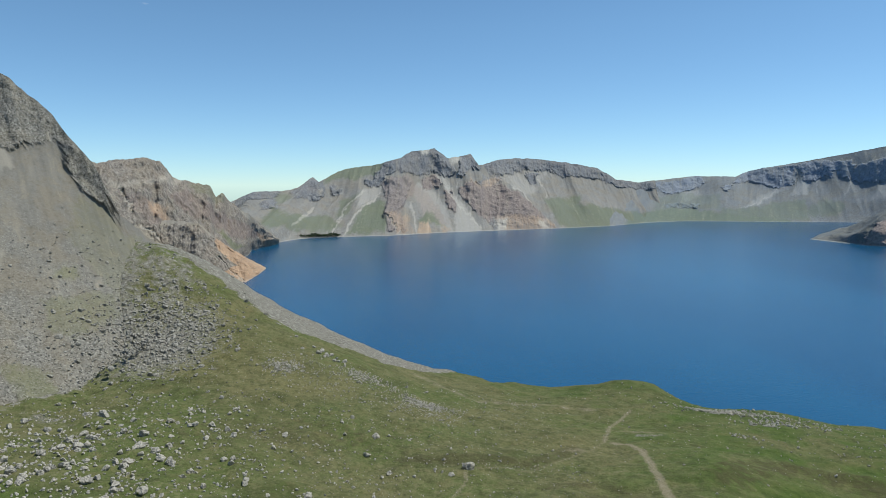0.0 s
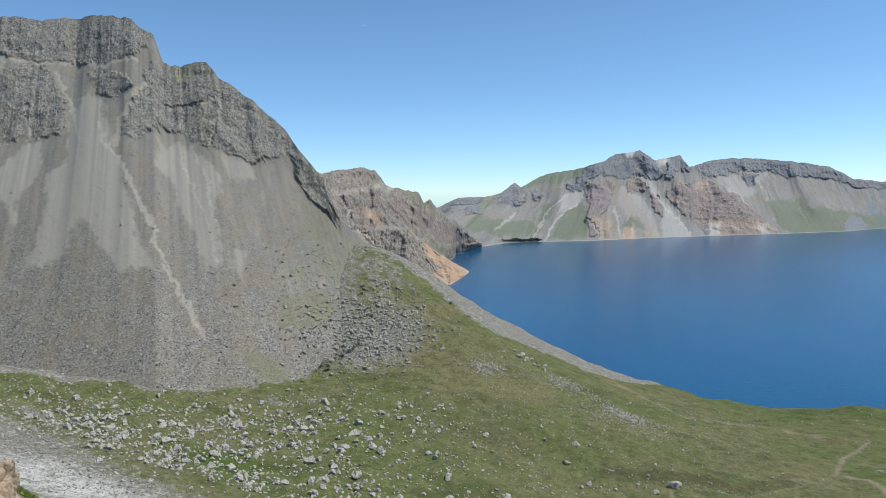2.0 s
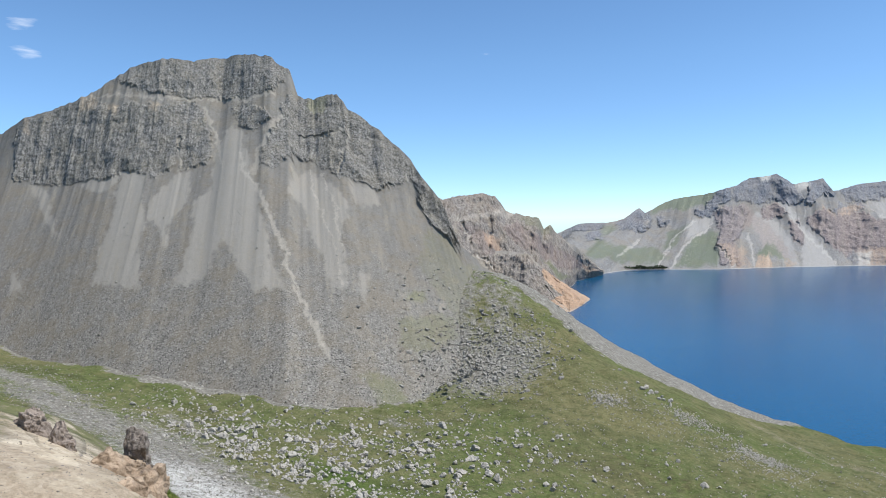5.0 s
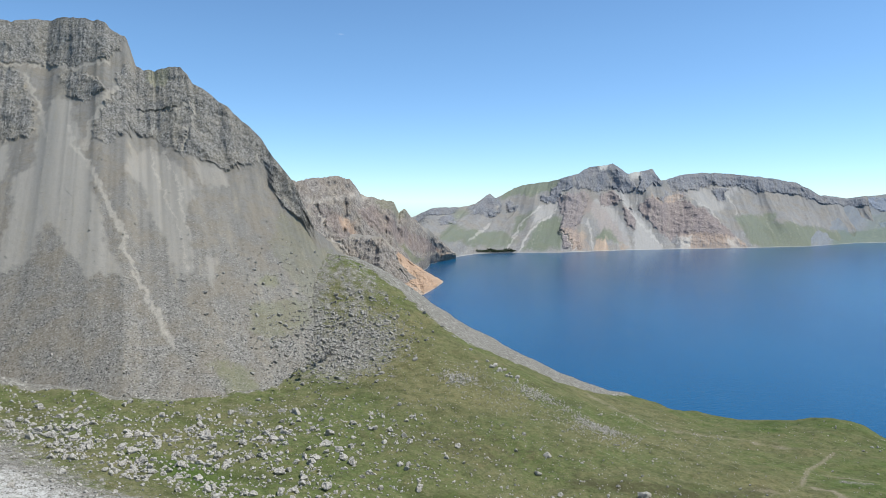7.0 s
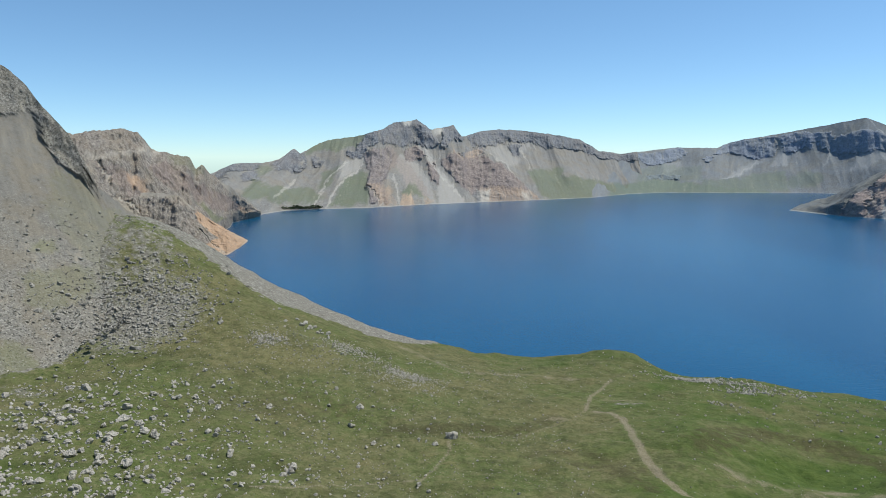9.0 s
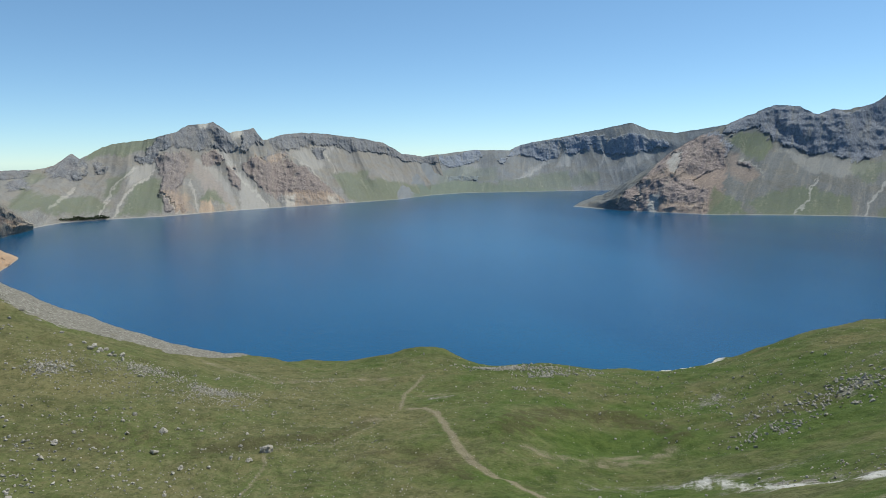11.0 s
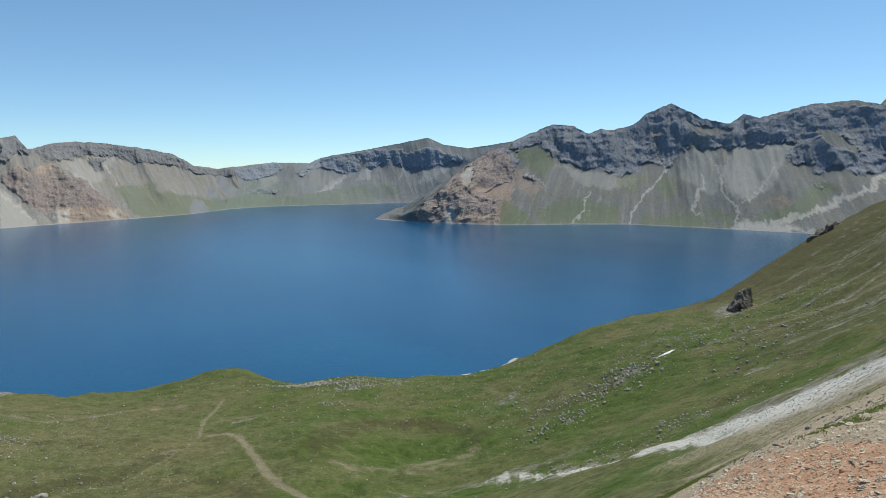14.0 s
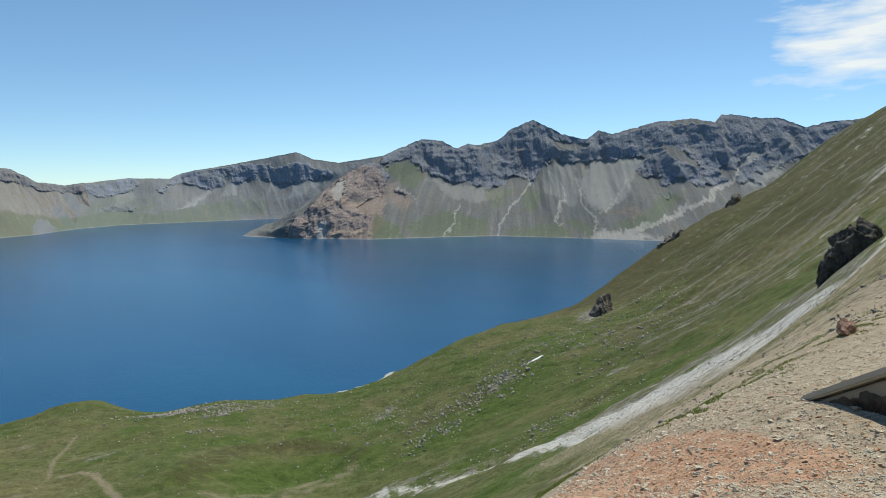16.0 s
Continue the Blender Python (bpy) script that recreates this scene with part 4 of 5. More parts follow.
CENTRE.rock((-506, 96), (-482, 97), (-462, 110), (-436, 110), (-414, 77), (-417, 61), (-450, 56), (-479, 65))
CENTRE.rock((-254, 81), (-194, 110), (-138, 110), (-114, 110), (-52, 110), (-35, 110), (6, 110), (44, 81), (56, 74), (-26, 68), (-95, 67), (-138, 73), (-170, 84), (-210, 79), (-225, 67), (-249, 66))
CENTRE.rock((63, 80), (70, 110), (94, 110), (121, 110), (150, 95), (82, 67), (56, 69))
CENTRE.rock((154, 110), (231, 110), (318, 110), (426, 110), (514, 110), (613, 110), (606, 74), (529, 74), (466, 81), (356, 79), (243, 73), (193, 81))
CENTRE.rock((603, 110), (692, 110), (750, 110), (836, 110), (932, 110), (1009, 110), (1016, 74), (865, 79), (766, 77), (687, 77), (596, 77))
CENTRE.rock((-225, 67), (-194, 76), (-136, 68), (-119, 53), (-131, 37), (-150, 23), (-122, 4), (-172, 3), (-201, 22), (-201, 43))
CENTRE.rock((-78, 62), (-26, 64), (6, 58), (-26, 48), (-69, 50))
CENTRE.rock((6, 47), (37, 49), (44, 22), (18, 30))
CENTRE.rock((63, 55), (118, 59), (198, 66), (286, 48), (361, 25), (392, 12), (442, -6), (354, -6), (190, -6), (171, 12), (111, 22), (80, 34))
CENTRE.rock((-290, 72), (-227, 75), (-230, 63), (-287, 64))
CENTRE.rock((-407, 83), (-376, 71), (-357, 57), (-390, 59))
CENTRE.rock((162, 81), (234, 75), (238, 64), (135, 63))
CENTRE.rock((-587, 96), (-575, 85), (-573, 66), (-580, 75))
CENTRE.rock((-554, 77), (-532, 81), (-503, 53), (-527, 61), (-542, 60))
CENTRE.rock((346, 73), (409, 76), (397, 57), (363, 58))
CENTRE.paint('umber', 0.75, (-225, 68), (-194, 76), (-122, 67), (-93, 47), (-131, 37), (-143, 22), (-114, 2), (-172, 2), (-201, 22), (-201, 43))
CENTRE.paint('umber', 0.9, (-83, 62), (-26, 65), (8, 58), (-26, 48), (-74, 49))
CENTRE.paint('umber', 0.9, (1, 47), (37, 51), (46, 21), (15, 28))
CENTRE.paint('umber', 1.0, (63, 55), (118, 59), (198, 66), (286, 48), (361, 25), (392, 12), (423, 3), (270, 13), (198, 14), (171, 12), (111, 22), (80, 34))
CENTRE.paint('umber', 0.6, (-119, 56), (-78, 49), (-26, 29), (25, 7), (-40, 9), (-90, 28))
CENTRE.paint('green', 0.95, (-294, 10), (-273, 33), (-220, 47), (-194, 22), (-186, 4), (-311, 3))
CENTRE.paint('green', 0.95, (-81, 15), (-50, 21), (8, 5), (-88, 11))
CENTRE.paint('green', 0.9, (-431, 93), (-395, 110), (-314, 110), (-203, 110), (-254, 81), (-323, 77))
CENTRE.paint('green', 0.85, (-518, 32), (-525, 64), (-467, 32), (-386, 31), (-333, 14), (-364, 6), (-465, 15))
CENTRE.paint('green', 0.8, (-354, 48), (-299, 53), (-314, 28), (-352, 23))
CENTRE.paint('green', 0.7, (-537, 94), (-510, 93), (-494, 72), (-520, 68))
CENTRE.paint('green', 0.85, (409, 37), (577, 42), (522, -6), (445, 3))
CENTRE.paint('green', 0.9, (541, 31), (627, 28), (716, 25), (973, 15), (1021, -6), (951, -6), (500, -6))
CENTRE.paint('fan', 1.0, (-30, 68), (10, 67), (54, 41), (102, 19), (154, -6), (39, -6), (42, 21), (18, 45))
CENTRE.paint('fan', 0.75, (-95, 58), (-26, 41), (18, 24), (34, -6), (-26, 7), (-90, 28), (-110, 47))
CENTRE.paint('fan', 0.75, (-287, 59), (-208, 66), (-222, 53), (-275, 36), (-299, 27))
CENTRE.paint('fan', 0.6, (243, 71), (354, 77), (464, 79), (375, 47), (313, 41))
CENTRE.paint('ochre', 0.75, (-81, 12), (-50, 11), (-26, -6), (-86, 1))
CENTRE.paint('ochre', 0.7, (-4, 9), (18, 1), (-2, -6))
CENTRE.paint('ochre', 0.62, (195, 16), (272, 19), (411, 11), (440, -6), (190, -6))
CENTRE.paint('ochre', 0.5, (-203, 28), (-119, 18), (-93, 1), (-143, 1))
CENTRE.paint('ochre', 0.5, (82, 57), (202, 77), (241, 66), (118, 57))
CENTRE.paint('pale', 0.75, (190, 15), (236, 15), (229, 1), (186, -6))
CENTRE.paint('pale', 0.6, (356, 11), (392, 12), (421, -6), (373, -6))
CENTRE.paint('pale', 1.0, (-105, 110), (-52, 110), (-59, 92), (-88, 94))
CENTRE.paint('pale', 0.9, (20, 110), (73, 110), (68, 89), (39, 89))
CENTRE.chute(5, 0.62, (-285, 56), (-333, 35), (-345, 14), (-354, 2))
CENTRE.chute(5, 0.62, (-222, 53), (-273, 33), (-304, 13), (-316, -6))
CENTRE.chute(4.5, 0.55, (-114, 31), (-100, 15), (-86, 1))
CENTRE.chute(4, 0.6, (-30, 67), (18, 52), (61, 29), (140, 2))
CENTRE.chute(4, 0.55, (56, 77), (54, 55))
CENTRE.chute(5, 0.5, (-453, 20), (-438, 39), (-434, 48))
CENTRE.chute(5, 0.45, (262, 63), (315, 44), (344, 28))
CENTRE.chute(3, 0.55, (-196, 25), (-153, 7), (-143, 2))
CENTRE.chute(4, 0.45, (409, 61), (421, 50), (423, 40))
CENTRE.build("central_mountain", "grey and reddish rock mountain with pale scree chutes", M_MID, 12.0, 40, spurs=(150.0, 30.0))

BACK = Range(-22, 3100, (-480, 1260), 3.2, 150,
    [(-700, -700), (-556, -556), (-402, -345), (-302, -42), (-149, 166), (302, 280), (420, 330), (600, 330), (900, 240), (1300, 150)],
    [(-700, 428, 242), (-585, 428, 242), (-468, 307, 184), (-364, 310, 171), (-307, 436, 182), (-225, 566, 194), (-123, 670, 206), (68, 710, 203), (126, 823, 230), (195, 801, 246), (382, 739, 277), (493, 702, 299), (706, 632, 339), (792, 604, 300), (918, 562, 280), (1045, 520, 300), (1158, 483, 317), (1266, 447, 317)], skin=5.0, crest_noise=2.0, steep=0.45)
BACK.rock((-317, 93), (-262, 97), (-192, 94), (-125, 110), (-67, 85), (-96, 75), (-186, 56), (-240, 59), (-288, 77))
BACK.rock((54, 85), (109, 110), (195, 110), (288, 97), (346, 95), (378, 97), (467, 93), (570, 87), (579, 63), (608, 51), (509, 67), (454, 67), (400, 61), (355, 69), (320, 61), (262, 55), (173, 68))
BACK.rock((570, 75), (640, 81), (762, 83), (867, 81), (874, 71), (790, 65), (688, 49), (589, 54))
BACK.rock((-3, 71), (54, 78), (38, 61))
BACK.rock((-253, 38), (-86, 32), (-96, 22), (-227, 26))
BACK.bare((330, 93), (362, 82), (378, 59), (320, 55), (346, 74))
BACK.bare((493, 75), (518, 74), (506, 61), (490, 61))
BACK.paint('green', 0.6, (362, 19), (454, 31), (531, 21), (483, 7), (378, 9))
BACK.paint('fan', 0.9, (368, 75), (406, 71), (384, 44), (304, 42))
BACK.paint('fan', 0.8, (666, 48), (826, 63), (694, 29), (605, 25))
BACK.paint('fan', 0.7, (240, 55), (285, 51), (163, 27), (83, 25))
BACK.paint('fan', 0.6, (-186, 55), (-96, 70), (-90, 50), (-157, 39))
BACK.paint('green', 0.95, (-362, 26), (-154, 23), (51, 13), (269, 5), (330, -6), (51, -6), (-349, -6))
BACK.paint('green', 0.7, (6, 23), (163, 25), (368, 34), (374, 3), (6, 3))
BACK.paint('green', 0.45, (-291, 56), (3, 56), (6, 23), (-275, 21))
BACK.chute(6, 0.65, (704, 110), (739, 90), (781, 83))
BACK.chute(6, 0.5, (253, 52), (166, 31), (96, 26))
BACK.chute(6, 0.45, (432, 63), (416, 41))
BACK.chute(6, 0.45, (560, 61), (531, 39))
BACK.paint('pale', 0.7, (307, -6), (406, -6), (522, -6), (374, -6))
BACK.paint('pale', 0.5, (954, 97), (1149, 110), (1126, 92), (966, 87))
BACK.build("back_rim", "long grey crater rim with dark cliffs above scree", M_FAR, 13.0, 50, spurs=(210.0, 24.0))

WALL = Range(-50, 2050, (-904, 1180), 2.4, 200,
    [(-904, 468), (-860, 100), (-681, -3), (-396, -60), (-197, 15), (-33, 51), (209, -49), (410, -156), (1100, -500)],
    [(-907, 476, 6), (-742, 152, 52), (-660, 142, 100), (-601, 205, 148), (-555, 263, 191), (-504, 303, 224), (-431, 374, 263), (-392, 425, 285), (-313, 519, 325), (-243, 527, 318), (-184, 487, 286), (-146, 524, 304), (-106, 523, 299), (-33, 567, 321), (16, 623, 365), (99, 652, 398), (151, 586, 368), (200, 509, 332), (281, 437, 308), (325, 476, 342), (368, 427, 324), (430, 431, 342), (529, 422, 365), (634, 409, 373), (700, 363, 356), (729, 401, 384), (814, 339, 363), (892, 298, 356), (929, 222, 320), (992, 220, 335), (1069, 201, 343)], skin=4.0, crest_noise=3.5, steep=0.38)
WALL.rock((872, 110), (922, 110), (975, 110), (1074, 110), (1064, 92), (944, 70), (855, 54), (836, 58))
WALL.rock((-681, 12), (-664, 46), (-616, 68), (-590, 110), (-534, 110), (-458, 97), (-405, 66), (-407, 41), (-462, 42), (-482, 34), (-424, 22), (-400, -6), (-676, -6))
WALL.rock((-441, 88), (-412, 110), (-376, 110), (-316, 110), (-266, 110), (-191, 110), (-141, 110), (-105, 96), (-83, 92), (-78, 42), (-131, 51), (-198, 55), (-266, 57), (-309, 64), (-364, 82), (-395, 78))
WALL.rock((-90, 92), (-28, 110), (30, 110), (102, 110), (152, 110), (231, 110), (277, 110), (330, 110), (387, 110), (392, 72), (334, 67), (286, 72), (226, 68), (157, 66), (104, 47), (90, 40), (25, 50), (-14, 44), (-83, 42))
WALL.rock((380, 98), (469, 98), (541, 110), (601, 94), (711, 98), (730, 110), (814, 110), (898, 110), (920, 110), (901, 62), (838, 52), (802, 53), (764, 46), (709, 38), (692, 45), (632, 36), (570, 40), (526, 46), (445, 50), (423, 56), (471, 68), (380, 71))
WALL.rock((498, 49), (534, 46), (522, 39), (493, 41))
WALL.rock((702, 44), (766, 50), (747, 39), (697, 38))
WALL.paint('umber', 0.5, (322, 17), (370, 25), (406, 21), (378, 15))
WALL.rock((466, 35), (502, 34), (488, 30))
WALL.rock((-371, 49), (-340, 44), (-338, 34))
WALL.bare((505, 74), (550, 76), (615, 58), (608, 52), (546, 61))
WALL.bare((152, 87), (284, 95), (282, 89), (181, 78))
WALL.bare((-100, 110), (-26, 110), (-28, 110), (-81, 96))
WALL.bare((342, 110), (442, 110), (409, 96))
WALL.bare((541, 110), (718, 110), (692, 97), (560, 95))
WALL.bare((-402, 110), (-333, 110), (-366, 98))
WALL.bare((-575, 98), (-534, 76), (-525, 46), (-566, 62))
WALL.bare((690, 58), (714, 50), (682, 44), (666, 48))
WALL.bare((766, 59), (793, 64), (721, 47), (716, 50))
WALL.paint('umber', 1.0, (-681, 12), (-664, 46), (-616, 68), (-590, 110), (-534, 110), (-453, 90), (-405, 54), (-376, 12), (-407, -6), (-676, -6))
WALL.paint('umber', 0.7, (-407, 59), (-352, 45), (-304, 28), (-335, 24), (-390, 36))
WALL.paint('ochre', 0.55, (-554, 16), (-410, 8), (-407, -6), (-590, -6))
WALL.paint('ochre', 0.55, (-604, 66), (-496, 48), (-462, 32), (-609, 52))
WALL.paint('pale', 0.75, (-575, 98), (-534, 76), (-525, 46), (-561, 60))
WALL.paint('pale', 0.85, (-582, 24), (-549, 24), (-551, -6), (-585, -6))
WALL.paint('ochre', 0.7, (37, 80), (63, 76), (49, 66), (37, 68))
WALL.paint('green', 0.85, (-417, 77), (-362, 78), (-292, 58), (-316, 42), (-398, 62))
WALL.paint('green', 0.95, (-412, 25), (-304, 2), (-393, -6))
WALL.paint('green', 0.8, (-321, 11), (-191, 22), (-69, 14), (-66, -6), (-244, -6))
WALL.paint('green', 0.8, (1, 4), (157, 10), (202, 1), (1, -6))
WALL.paint('green', 0.75, (169, 16), (258, 10), (231, 1))
WALL.paint('green', 0.8, (294, 7), (428, 24), (493, 36), (526, 28), (394, 8))
WALL.paint('green', 0.7, (51, 32), (123, 30), (94, 18), (61, 20))
WALL.paint('green', 0.6, (-78, 44), (25, 36), (-23, 22), (-74, 28))
WALL.paint('fan', 0.8, (286, 70), (380, 70), (462, 66), (418, 54), (382, 37), (308, 22), (255, 22), (241, 49))
WALL.paint('fan', 0.9, (795, 51), (846, 52), (742, 34), (711, 36))
WALL.paint('fan', 0.6, (106, 58), (226, 66), (248, 42), (205, 24), (123, 32))
WALL.paint('fan', 0.6, (-290, 54), (-131, 47), (-2, 36), (-74, 28), (-174, 34))
WALL.paint('pale', 0.7, (243, 4), (349, 7), (430, 2), (214, -6))
WALL.chute(5, 0.62, (46, 72), (51, 57), (82, 39), (25, 24), (-23, 10), (-26, -6))
WALL.chute(4, 0.6, (-160, 29), (-165, 14), (-189, 2))
WALL.chute(5, 0.6, (183, 42), (188, 30), (142, 12), (166, 8))
WALL.chute(5, 0.6, (229, 49), (236, 24), (265, 12), (253, 4))
WALL.chute(8, 0.66, (793, 64), (704, 46), (594, 28), (454, 15), (327, 5), (222, -6))
WALL.chute(4, 0.5, (390, 48), (310, 24), (274, 19))
WALL.chute(5, 0.6, (-626, 66), (-621, 35), (-611, -6))
WALL.chute(6, 0.5, (901, 86), (858, 64), (814, 51))
WALL.chute(4, 0.5, (142, 53), (157, 49))
WALL.chute(3, 0.5, (-369, 51), (-294, 29))
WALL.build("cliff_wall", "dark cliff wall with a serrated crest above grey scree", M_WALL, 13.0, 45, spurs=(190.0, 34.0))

TOE = Range(16, 1250, (-170, 33), 1.0, 90,
    [(-200, -110, 10), (-90, -80), (-43, -62), (-5, -78), (16, 13), (35, 116)],
    [(-197, 65, 92), (-143, 85, 96), (-110, 84, 94), (-84, 77, 90), (-58, 89, 62), (-26, 100, 37), (7, 110, 16), (33, 117, 1)], skin=1.8, crest_noise=1.5)
TOE.rock((-170, 89), (-59, 97), (-48, 110), (-10, 110), (33, -6), (-3, -6), (-91, 24), (-170, 63))
TOE.paint('ochre', 0.95, (-59, 90), (-46, 110), (-10, 110), (33, 110), (33, -6), (-3, -6), (-41, 17), (-20, 48), (-51, 71))
TOE.chute(2, 0.5, (-51, 53), (-24, 21), (-7, 2))
TOE.build("orange_toe", "orange and buff rock toe running down into the lake", M_SPUR, 9.0, 18, shore=0.4, back=0.5)



# ---------------------------------------------------------------- stones
def rock_shape(seed, sub, squash=0.75, facets=9):
    """Vertices and triangles of one weathered block about 1 across, its base near z = 0."""
    rs = np.random.RandomState(seed)
    bm = bmesh.new()
    bmesh.ops.create_icosphere(bm, subdivisions=sub, radius=0.5)
    bm.verts.index_update()
    v = np.array([p.co[:] for p in bm.verts])
    f = np.array([[p.index for p in q.verts] for q in bm.faces])
    bm.free()
    for _ in range(facets):
        n = rs.normal(size=3)
        n /= np.linalg.norm(n)
        lim = rs.uniform(0.24, 0.42)
        over = np.maximum(v @ n - lim, 0)
        v = v - over[:, None] * n
    v = v * (1 + 0.35 * fbm(v * 3.1 + seed * 3.7, 3)[:, None])
    v *= np.array([1.0, rs.uniform(0.65, 1.0), squash * rs.uniform(0.7, 1.1)])
    v[:, 2] -= v[:, 2].min() * 0.62
    return v, f


SMALL = [rock_shape(s, 1) for s in range(8)]
FLAT = [rock_shape(40 + s, 1, 0.42) for s in range(8)]
MEDIUM = [rock_shape(20 + s, 2) for s in range(6)]


def stone_heap(name, label, x, y, z, size, material, shapes, seed, category="stones"):
    """Stones past counting, as one mesh."""
    rs = np.random.RandomState(seed)
    vs, fs, start = [], [], 0
    kind = rs.randint(len(shapes), size=len(x))
    turn = rs.uniform(0, 2 * np.pi, len(x))
    tip = rs.normal(0, 0.25, (len(x), 2))
    for k, (sv, sf) in enumerate(shapes):
        pick = np.where(kind == k)[0]
        if not len(pick):
            continue
        c, s = np.cos(turn[pick])[:, None], np.sin(turn[pick])[:, None]
        px = sv[None, :, 0] * c - sv[None, :, 1] * s
        py = sv[None, :, 0] * s + sv[None, :, 1] * c
        pz = sv[None, :, 2] + px * tip[pick, 0:1] + py * tip[pick, 1:2]
        q = np.stack([px, py, pz], -1) * size[pick][:, None, None] + np.stack([x, y, z], -1)[pick][:, None]
        vs.append(q.reshape(-1, 3))
        fs.append((sf[None] + (start + np.arange(len(pick)) * len(sv))[:, None, None]).reshape(-1, 3))
        start += len(pick) * len(sv)
    ob = new(name, raw_mesh(name, np.concatenate(vs), np.concatenate(fs), material, False))
    return tagged(ob, label, category, kind="stuff")


rs = np.random.RandomState(11)


def scatter(n, cx, cy, rx, ry, turn=0.0):
    u, v = rs.normal(0, 0.6, n) * rx, rs.normal(0, 0.6, n) * ry
    c, s = math.cos(radians(turn)), math.sin(radians(turn))
    return cx + u * c - v * s, cy + u * s + v * c


def sizes(n, low, high, power=2.2):
    """Many small ones, few large ones."""
    u = rs.uniform(0, 1, n)
    return low * (1 - u * (1 - (low / high) ** power)) ** (-1 / power)


# the boulder meadow below the near peak
bx, by, bs = [], [], []
for n, cx, cy, rx, ry, turn, low, high in (
        (1500, -165, 258, 85, 42, -15, 1.2, 5.4), (1000, -215, 228, 85, 24, -15, 1.3, 5.0), (520, -120, 300, 75, 45, 0, 1.0, 4.0), (300, -60, 285, 70, 60, 0, 0.9, 3.4),
        (520, -130, 210, 65, 16, -10, 1.0, 3.8), (500, -260, 252, 60, 26, -25, 0.9, 3.0), (200, -40, 240, 50, 20, -5, 0.7, 2.6)):
    x, y = scatter(n, cx, cy, rx, ry, turn)
    bx.append(x), by.append(y), bs.append(sizes(n, low, high))
# knots of boulders that lie together
for cx, cy in ((-149, 270), (-152, 336), (-121, 322), (-102, 321), (-113, 233), (-93, 222), (-87, 219), (-50, 226), (-69, 223), (-113, 247), (-154, 265), (-110, 223), (-130, 240), (-49, 239), (-180, 262), (-205, 250), (-190, 285), (-232, 232), (-170, 236)):
    x, y = scatter(16, cx, cy, 6.5, 4.5, -20)
    bx.append(x), by.append(y), bs.append(sizes(16, 1.3, 5.0, 1.6))
bx, by, bs = np.concatenate(bx), np.concatenate(by), np.concatenate(bs)
clump = fbm(vec(bx / 16, by / 16, 2.0), 2)
keep = (clump + rs.uniform(-0.35, 0.35, len(bx)) > -0.12) & (by > 150) & (np.hypot(bx, by) < 470)
bx, by, bs = bx[keep], by[keep], bs[keep]
# single large ones
MAIN = [(10, 276, 7.2), (-31, 307, 4.2), (-22, 268, 3.4), (-50, 238, 4.6), (-148, 268, 4.6), (-71, 298, 3.8), (-161, 233, 7.0), (-156, 231, 4.4), (-166, 236, 4.0), (-104, 300, 4.4), (-96, 296, 3.6), (-84, 262, 3.6), (-120, 240, 4.2), (-140, 300, 4.0)]
bx, by, bs = np.concatenate([[m[0] for m in MAIN], bx]), np.concatenate([[m[1] for m in MAIN], by]), np.concatenate([[m[2] for m in MAIN], bs])
order = np.argsort(-bs)
single, rest = order[:300], order[300:]
bz = ground_z(bx, by)
BOULDERS = []
for k in range(12):
    v, f = rock_shape(50 + k, 3, 0.85, 11)
    BOULDERS.append(raw_mesh("boulder", v, f, BOULDER, False))
for i, k in enumerate(single):
    ob = new("boulder", BOULDERS[i % 12])
    ob.matrix_world = Matrix.LocRotScale((bx[k], by[k], bz[k] - 0.12 * bs[k]), Euler((rs.uniform(-0.2, 0.2), rs.uniform(-0.2, 0.2), rs.uniform(0, 6.3))), [bs[k] * rs.uniform(0.85, 1.1)] * 3)
    tagged(ob, "large pale grey boulder lying in the meadow" if bs[k] > 3 else "pale grey weathered boulder on the turf", "boulder", "boulders on the meadow")
stone_heap("meadow_stones", "pale grey stones strewn over the meadow", bx[rest], by[rest], bz[rest] - 0.1 * bs[rest], bs[rest], BOULDER, SMALL, 3)

